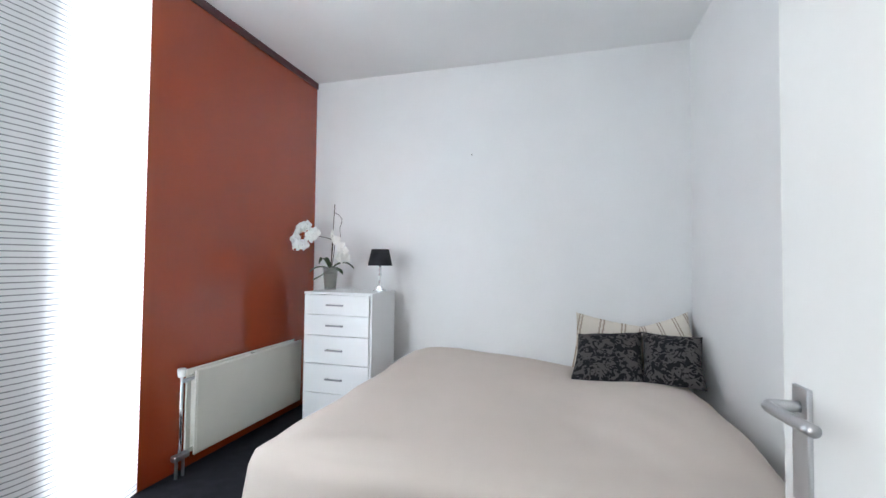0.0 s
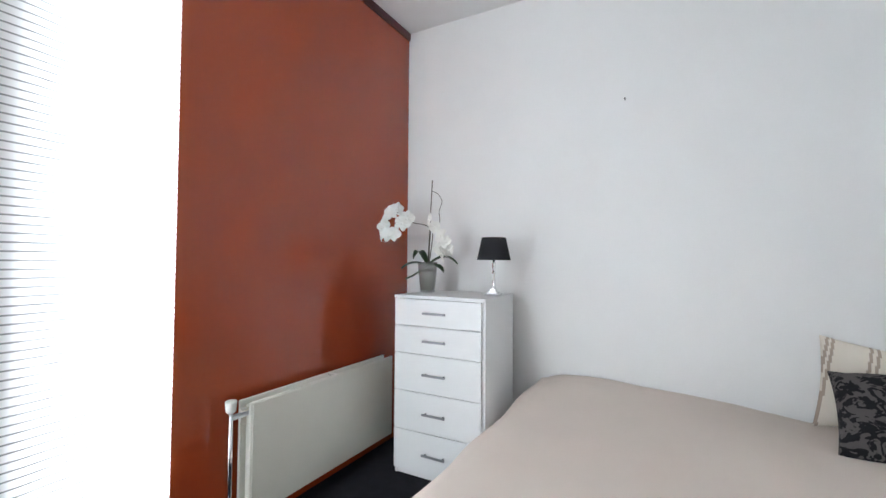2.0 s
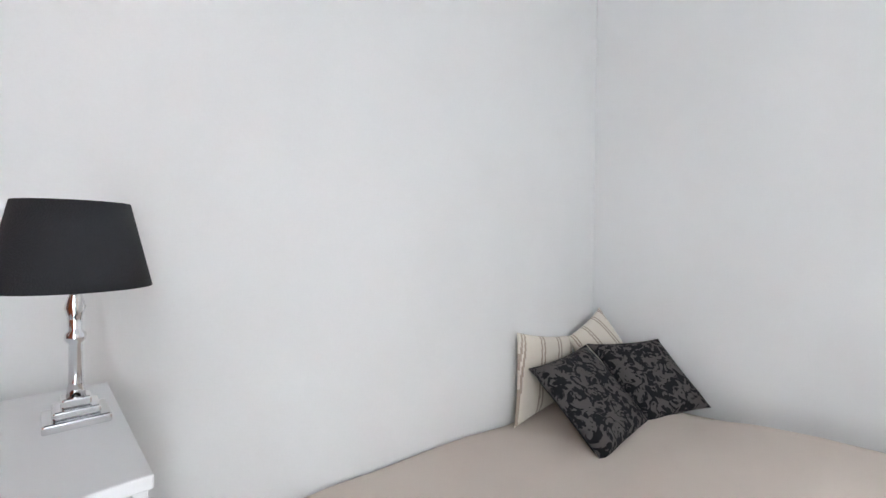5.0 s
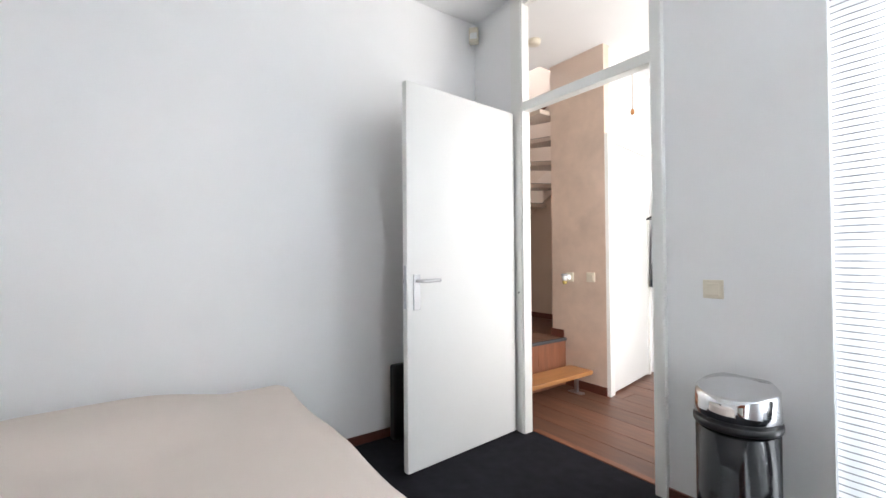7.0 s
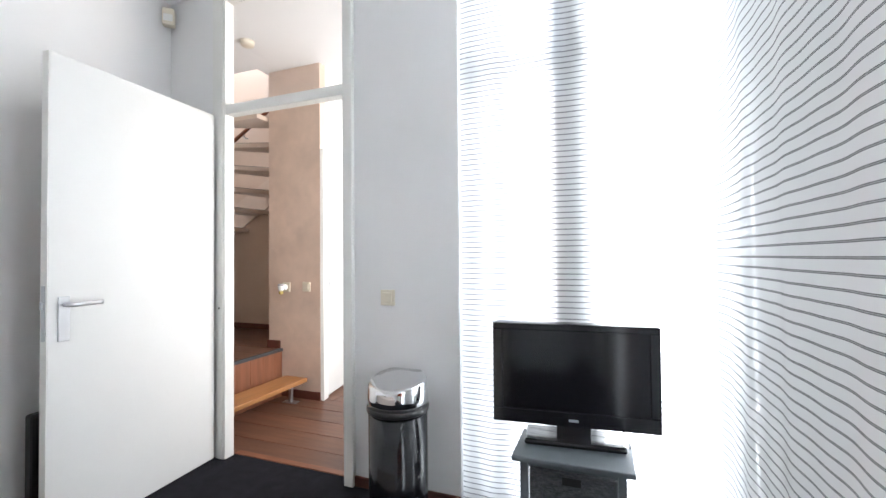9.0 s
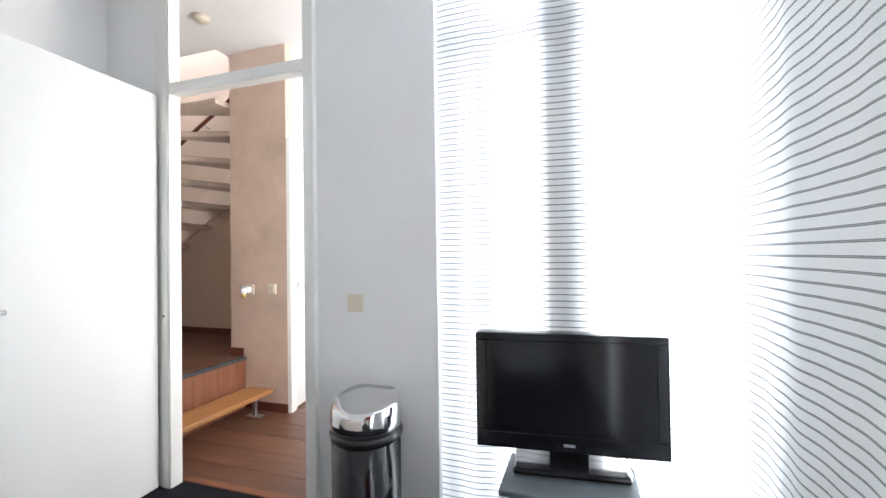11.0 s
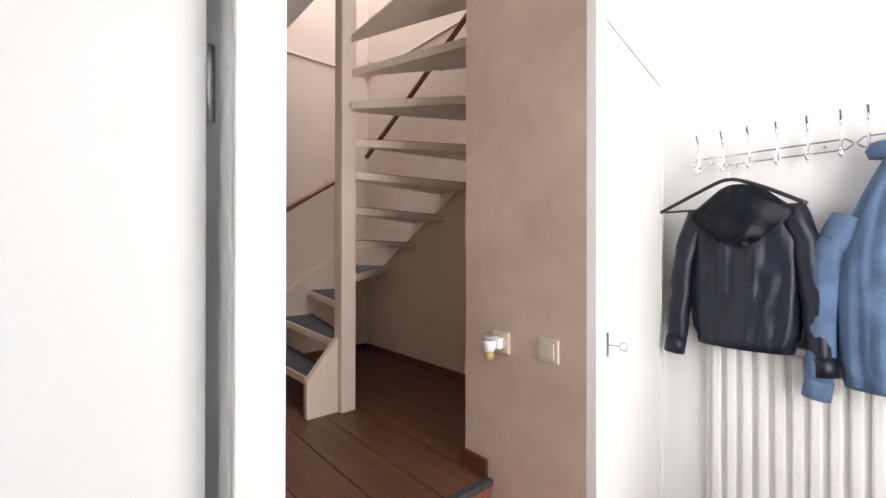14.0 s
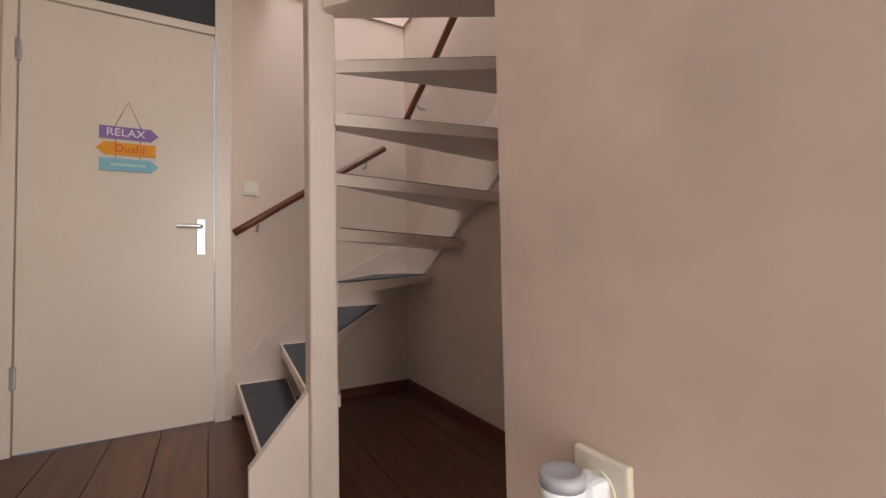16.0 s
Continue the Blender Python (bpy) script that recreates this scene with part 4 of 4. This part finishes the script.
st = thing("bench_step", (2.9, -0.55, 0), "oak plank step on steel feet before the landing", "step")
part("plank", boxes(((2.80, -1.0, 0.165), (3.03, -0.13, 0.2), 0.006)), STEPWOOD, st, "varnished oak plank")
for y in (-0.93, -0.20):
    f = part("foot", boxes(((2.90, y - 0.012, 0.0), (2.93, y + 0.012, 0.165), 0.002), ((2.85, y - 0.03, 0.0), (2.98, y + 0.03, 0.008), 0.002)), STEEL, st, "steel foot")
lr = thing("landing_edge", (3.12, -0.55, 0), "red brown panelled landing riser with dark nosing", "riser", kind="structure")
yy = -0.012
while yy > -1.04:
    y2 = max(yy - 0.135, -1.047)
    part("board", boxes(((3.112, y2 + 0.001, 0), (3.13, yy - 0.001, P - 0.022), 0.002)), RISERWOOD, lr)
    yy = y2
part("nosing", boxes(((3.10, -1.047, P - 0.022), (3.135, -0.012, P + 0.003), 0.004)), TREADPAD, lr, "dark metal nosing")


def air_freshener():
    x, y, z = 3.06, -1.05, 0.962
    so = thing("wall_socket", (x + 0.0, y, z), "ivory wall socket on the beige wall", "socket")
    part("frame", boxes(((x - 0.041, y, z - 0.041), (x + 0.041, y + 0.012, z + 0.041), 0.004)), SWITCHMAT, so)
    part("insert", lathe([(0.024, 0), (0.024, 0.003)], (0, 0, 0), 24), SWITCHMAT, so).matrix_basis = pose(x, y + 0.012, z, -90)
    a = thing("air_freshener", (x + 0.02, y + 0.05, z - 0.03), "white plug-in air freshener with an amber oil bottle", "air freshener")
    part("plug_body", boxes(((x - 0.02, y + 0.013, z - 0.022), (x + 0.02, y + 0.045, z + 0.022), 0.008)), LAMINATE, a)
    part("housing", lathe([(0.016, -0.03), (0.022, -0.02), (0.026, 0.005), (0.027, 0.014)], (x + 0.012, y + 0.06, z), 24), LAMINATE, a, smooth=True)
    part("diffuser", lathe([(0.027, 0.014), (0.028, 0.026), (0.023, 0.031), (0.016, 0.027)], (x + 0.012, y + 0.06, z), 24), GREYPLASTIC, a, smooth=True)
    part("oil_bottle", lathe([(0.010, -0.062), (0.018, -0.056), (0.020, -0.045), (0.016, -0.03)], (x + 0.012, y + 0.06, z), 20), AMBER, a, "amber oil bottle", smooth=True)


air_freshener()
wall_switch("light_switch", pose(2.845, -1.05, 0.968, 0, 0, 180), "ivory light switch on the beige wall")
wall_switch("light_switch", pose(XW, -0.83, 1.69, 0, 0, -90), "ivory light switch above the handrail")
sd = thing("smoke_detector", (3.0, -0.55, H), "round white smoke detector on the hall ceiling", "smoke detector")
part("case", lathe([(0.045, -0.035), (0.052, -0.02), (0.055, 0)], (3.0, -0.55, H), 28), SWITCHMAT, sd, smooth=True)
pc = thing("pull_cord", (2.745, -1.55, 2.42), "pull cord with a wooden knob hanging from the ceiling", "pull cord")
part("cord", tube([(2.745, -1.55, H), (2.745, -1.55, 2.47)], 0.003), TWINE, pc)
part("knob", lathe([(0.006, 0), (0.016, 0.01), (0.018, 0.03), (0.008, 0.055)], (2.745, -1.55, 2.42), 16), STEPWOOD, pc, smooth=True)


def text_mesh(name, word, size, m, material, parent):
    c = bpy.data.curves.new(name, "FONT")
    c.body, c.size, c.extrude, c.align_x, c.align_y = word, size, 0.0008, "CENTER", "CENTER"
    tmp = bpy.data.objects.new("tmp", c)
    me = bpy.data.meshes.new_from_object(tmp)
    bpy.data.objects.remove(tmp)
    me.transform(m)
    me.materials.clear()
    me.materials.append(material)
    ob = new(name, me)
    ob.parent = parent
    return ob


def door_sign():
    yc, x = -0.265, XW - 0.02
    s = thing("door_sign", (x, yc, 2.0), "hanging sign of three painted arrow boards on twine", "sign")
    part("nail", tube([(x, yc, 2.085), (x - 0.012, yc, 2.085)], 0.003), STEEL, s)
    part("twine", tube([(x - 0.008, yc + 0.055, 1.955), (x - 0.008, yc, 2.085), (x - 0.008, yc - 0.055, 1.955)], 0.0022, 6), TWINE, s)
    for dy in (-0.05, 0.05):
        part("twine", tube([(x - 0.004, yc + dy, 1.94), (x - 0.004, yc + dy, 1.78)], 0.0022, 6), TWINE, s)
    w, h = 0.115, 0.031
    for z, point, material, word, lm in ((1.925, 1, PURPLE, "RELAX", LETTER), (1.845, -1, ORANGE, "Dushi", REDLETTER), (1.765, 1, TEAL, "", PALELETTER)):
        # picture-right is towards -y
        e = -point
        out = [(yc - e * w, z - h), (yc + e * (w - 0.025), z - h), (yc + e * (w - 0.025), z - h - 0.006), (yc + e * (w + 0.012), z), (yc + e * (w - 0.025), z + h + 0.006), (yc + e * (w - 0.025), z + h), (yc - e * w, z + h)]
        bd_ = part("board", prism(out, "x", x - 0.012, x - 0.006), material, s, material.name.replace(" paint", " board"))
        m = Matrix.Translation((x - 0.0135, yc + e * -0.008, z)) @ Matrix(((0, 0, -1, 0), (-1, 0, 0, 0), (0, 1, 0, 0), (0, 0, 0, 1)))
        if word:
            text_mesh("lettering", word, 0.054, m, lm, bd_)
        else:
            part("lettering", boxes(((x - 0.0135, yc - 0.075, z - 0.006), (x - 0.012, yc + 0.07, z + 0.006))), lm, bd_)


door_sign()


def coat_rack(x0, x1):
    r = thing("coat_rack", ((x0 + x1) / 2, -2.05, 1.7), "chrome wire coat rack on the white wall", "coat rack", "coat racks on the white wall")
    y = -2.02
    part("rail", tube([(x0, y, 1.70), (x1, y, 1.70)], 0.004), CHROME, r)
    part("rail", tube([(x0, y, 1.74), (x1, y, 1.74)], 0.004), CHROME, r)
    for x, e in ((x0, -0.02), (x1, 0.02)):
        part("end_loop", tube(curve_points([(x, y, 1.70), (x + e, y, 1.72), (x, y, 1.74)], 5), 0.004), CHROME, r)
    for i in range(6):
        x = x0 + 0.012 + i * (x1 - x0 - 0.024) / 5
        part("hook", tube(curve_points([(x, y + 0.045, 1.70), (x, y + 0.04, 1.675), (x, y + 0.012, 1.675), (x, y + 0.008, 1.72), (x, y + 0.02, 1.80), (x, y + 0.05, 1.845)], 5), 0.005, 8), CHROME, r)
    for x in (x0 + 0.06, x1 - 0.06):
        part("mount", tube([(x, -2.05, 1.72), (x, y, 1.72)], 0.006), CHROME, r)


def jacket(name, cx, top, material, label, width, length, hood, seed, slope=0.80, narrow=0.68):
    j = thing(name, (cx, -1.96, top - length), label, "jacket", "jackets on the coat rack")
    rng = random.Random(seed)
    y = -1.945
    # body: folded tube from hem to shoulder
    bm = bmesh.new()
    n, rows = 64, 22
    rings = []
    for k in range(rows + 1):
        t = k / rows
        hw = width * (0.44 + 0.05 * math.sin(t * 3.0)) * (1 if t < slope else 1 - narrow * ((t - slope) / (1 - slope)) ** 1.5)
        if t < 0.08:
            hw *= 0.93
        dp = 0.062 * (1 if t < 0.8 else 1 - 0.55 * (t - 0.8) / 0.2)
        ring = []
        for i in range(n):
            a = 2 * math.pi * i / n
            fold = 1 + 0.36 * noise.noise((5.5 * math.cos(a) + seed, 5.5 * math.sin(a), t * 1.3)) + 0.20 * noise.noise((11 * math.cos(a), seed, t * 6))
            ring.append(bm.verts.new((cx + hw * math.cos(a), y + dp * math.sin(a) * fold * 1.2, top - length + t * length)))
        rings.append(ring)
    for a, b in zip(rings, rings[1:]):
        for i in range(n):
            bm.faces.new((a[i], a[(i + 1) % n], b[(i + 1) % n], b[i]))
    bm.faces.new(rings[0][::-1])
    bm.faces.new(rings[-1])
    part("body", bm, material, j, smooth=True)
    part("hem_band", lathe([(width * 0.405, 0), (width * 0.415, 0.02), (width * 0.405, 0.055)], (cx, y, top - length - 0.01), 48, 1, 0.066 / (width * 0.41)), material, j, smooth=True)
    # sleeves
    for s in (-1, 1):
        pts = curve_points([(cx + s * width * 0.36, y, top - 0.085 - (0.8 - slope) * 0.5), (cx + s * width * 0.47, y + 0.01, top - 0.20 - (0.8 - slope) * 0.4), (cx + s * width * 0.55, y + 0.02, top - 0.40), (cx + s * width * 0.60, y + 0.025, top - length - 0.02)], 7)
        bm = tube(pts, 0.056, 16, taper=0.72)
        for v in bm.verts:
            v.co += Vector((0.007, 0.014, 0)) * noise.noise(v.co * 13 + Vector((seed, 0, 0)))
        sl = part("sleeve", bm, material, j, smooth=True)
        e = Vector(pts[-1])
        part("cuff", tube([e + Vector((0, 0, 0.02)), e + Vector((s * 0.01, 0.004, -0.05))], 0.043, 16), material, sl, smooth=True)
    if hood:
        bm = bmesh.new()
        g = []
        for k in range(15):
            v = k / 14
            row = []
            for i in range(25):
                u = -1 + 2 * i / 24
                w = width * (0.20 + 0.24 * min(v / 0.38, 1)) * (1 - 0.78 * max(0, (v - 0.38) / 0.62) ** 1.3)
                z = top + 0.02 - 0.24 * v - 0.02 * u * u
                yy_ = y + 0.105 + 0.03 * math.sin(math.pi * v) * (1 - 0.7 * u * u) + 0.022 * math.exp(-((v - 0.86) / 0.10) ** 2) + 0.014 * noise.noise((u * 3, v * 6, seed))
                row.append(bm.verts.new((cx + u * w, yy_ - 0.05 * u * u, z)))
            g.append(row)
        for a, b in zip(g, g[1:]):
            for i in range(24):
                bm.faces.new((a[i], a[i + 1], b[i + 1], b[i]))
        bmesh.ops.solidify(bm, geom=bm.faces[:], thickness=0.02)
        part("hood", bm, material, j, "soft folded hood", smooth=True)
    else:
        part("collar", lathe([(0.075, 0), (0.085, 0.03), (0.07, 0.055)], (cx, y, top - 0.03), 24, 1, 0.7), material, j, smooth=True)


def hanger(cx, z):
    h = thing("clothes_hanger", (cx, -1.86, z), "black plastic clothes hanger on the rack", "hanger")
    y = -1.862
    part("bar", tube(curve_points([(cx + 0.27, y, z - 0.10), (cx + 0.13, y, z - 0.03), (cx + 0.04, y, z + 0.012), (cx, y, z + 0.02), (cx - 0.04, y, z + 0.012), (cx - 0.13, y, z - 0.03), (cx - 0.25, y, z - 0.10)], 6), 0.008, 10), BLACKPLASTIC, h, smooth=True)
    part("lower_bar", tube([(cx + 0.25, y, z - 0.10), (cx - 0.25, y, z - 0.10)], 0.005, 8), BLACKPLASTIC, h)
    part("hook", tube(curve_points([(cx, y, z + 0.02), (cx, y, z + 0.05), (cx + 0.02, y - 0.03, z + 0.075), (cx, y - 0.09, z + 0.095), (cx, y - 0.115, z + 0.085)], 5), 0.003), CHROME, h)


coat_rack(2.19, 2.70)
coat_rack(1.63, 2.14)
hanger(2.53, 1.59)
jacket("leather_jacket", 2.50, 1.565, LEATHER, "black leather hooded jacket on a hanger", 0.42, 0.65, True, 3)
jacket("denim_jacket", 2.05, 1.67, DENIM, "blue denim jacket hanging from a rack hook", 0.34, 0.84, False, 8, 0.50, 0.85)

rd = thing("column_radiator", (2.25, -2.0, 0.1), "tall white panel radiator under the coats", "radiator")
part("back_panel", boxes(((1.95, -2.04, 0.10), (2.66, -2.015, 0.92), 0.005)), RADWHITE, rd)
for i in range(12):
    x = 1.97 + i * 0.057
    part("channel", boxes(((x, -2.015, 0.13), (x + 0.036, -1.995, 0.89), 0.008)), RADWHITE, rd)

# ---- outside ----
structure("ground", boxes(((-400, -400, -0.6), (400, 400, -0.5))), CONCRETE, "grey paved ground outside", "ground")
hs = thing("house", (1.5, -16, -0.5), "brick house across the street", "house")
part("wall", boxes(((0.9, -18, -0.5), (7, -15, 6))), BRICK, hs)
part("roof", prism([(-18.3, 6), (-16.5, 8), (-14.7, 6)], "x", 0.7, 7.2), RISERWOOD, hs)
for z in (0.6, 3.4):
    wn_ = part("window", boxes(((2.5, -15.05, z), (4.0, -14.98, z + 1.4))), GLOSSWHITE, hs)
    part("pane", boxes(((2.6, -14.975, z + 0.1), (3.9, -14.97, z + 1.3))), DARKGLASS, wn_)

# ---- floorboards ----
rngf = random.Random(11)


def boards(floor, x0, x1, y0, y1, z):
    y = y1
    while y - 0.02 > y0:
        y2 = max(y - 0.205, y0)
        x = x0
        while x < x1 - 0.01:
            xe = x + rngf.uniform(1.3, 2.4)
            if xe > x1 - 0.5:
                xe = x1
            dz = rngf.uniform(-0.001, 0.001)
            part("floorboard", boxes(((x + 0.001, y2 + 0.002, z - 0.02), (xe - 0.001, y - 0.002, z + dz), 0.002)), PLANK, floor)
            x = xe
        y = y2


fh = thing("floor_hall", (2.1, -1, 0), "worn brown floorboards in the lower hall", "floor", kind="structure")
boards(fh, 1.2, 3.11, -2.05, -0.06, 0.0)
fl2 = thing("floor_landing", (4.2, -0.8, P), "worn brown floorboards on the landing", "floor", kind="structure")
boards(fl2, 3.135, XW, -1.80, 0.2, P)
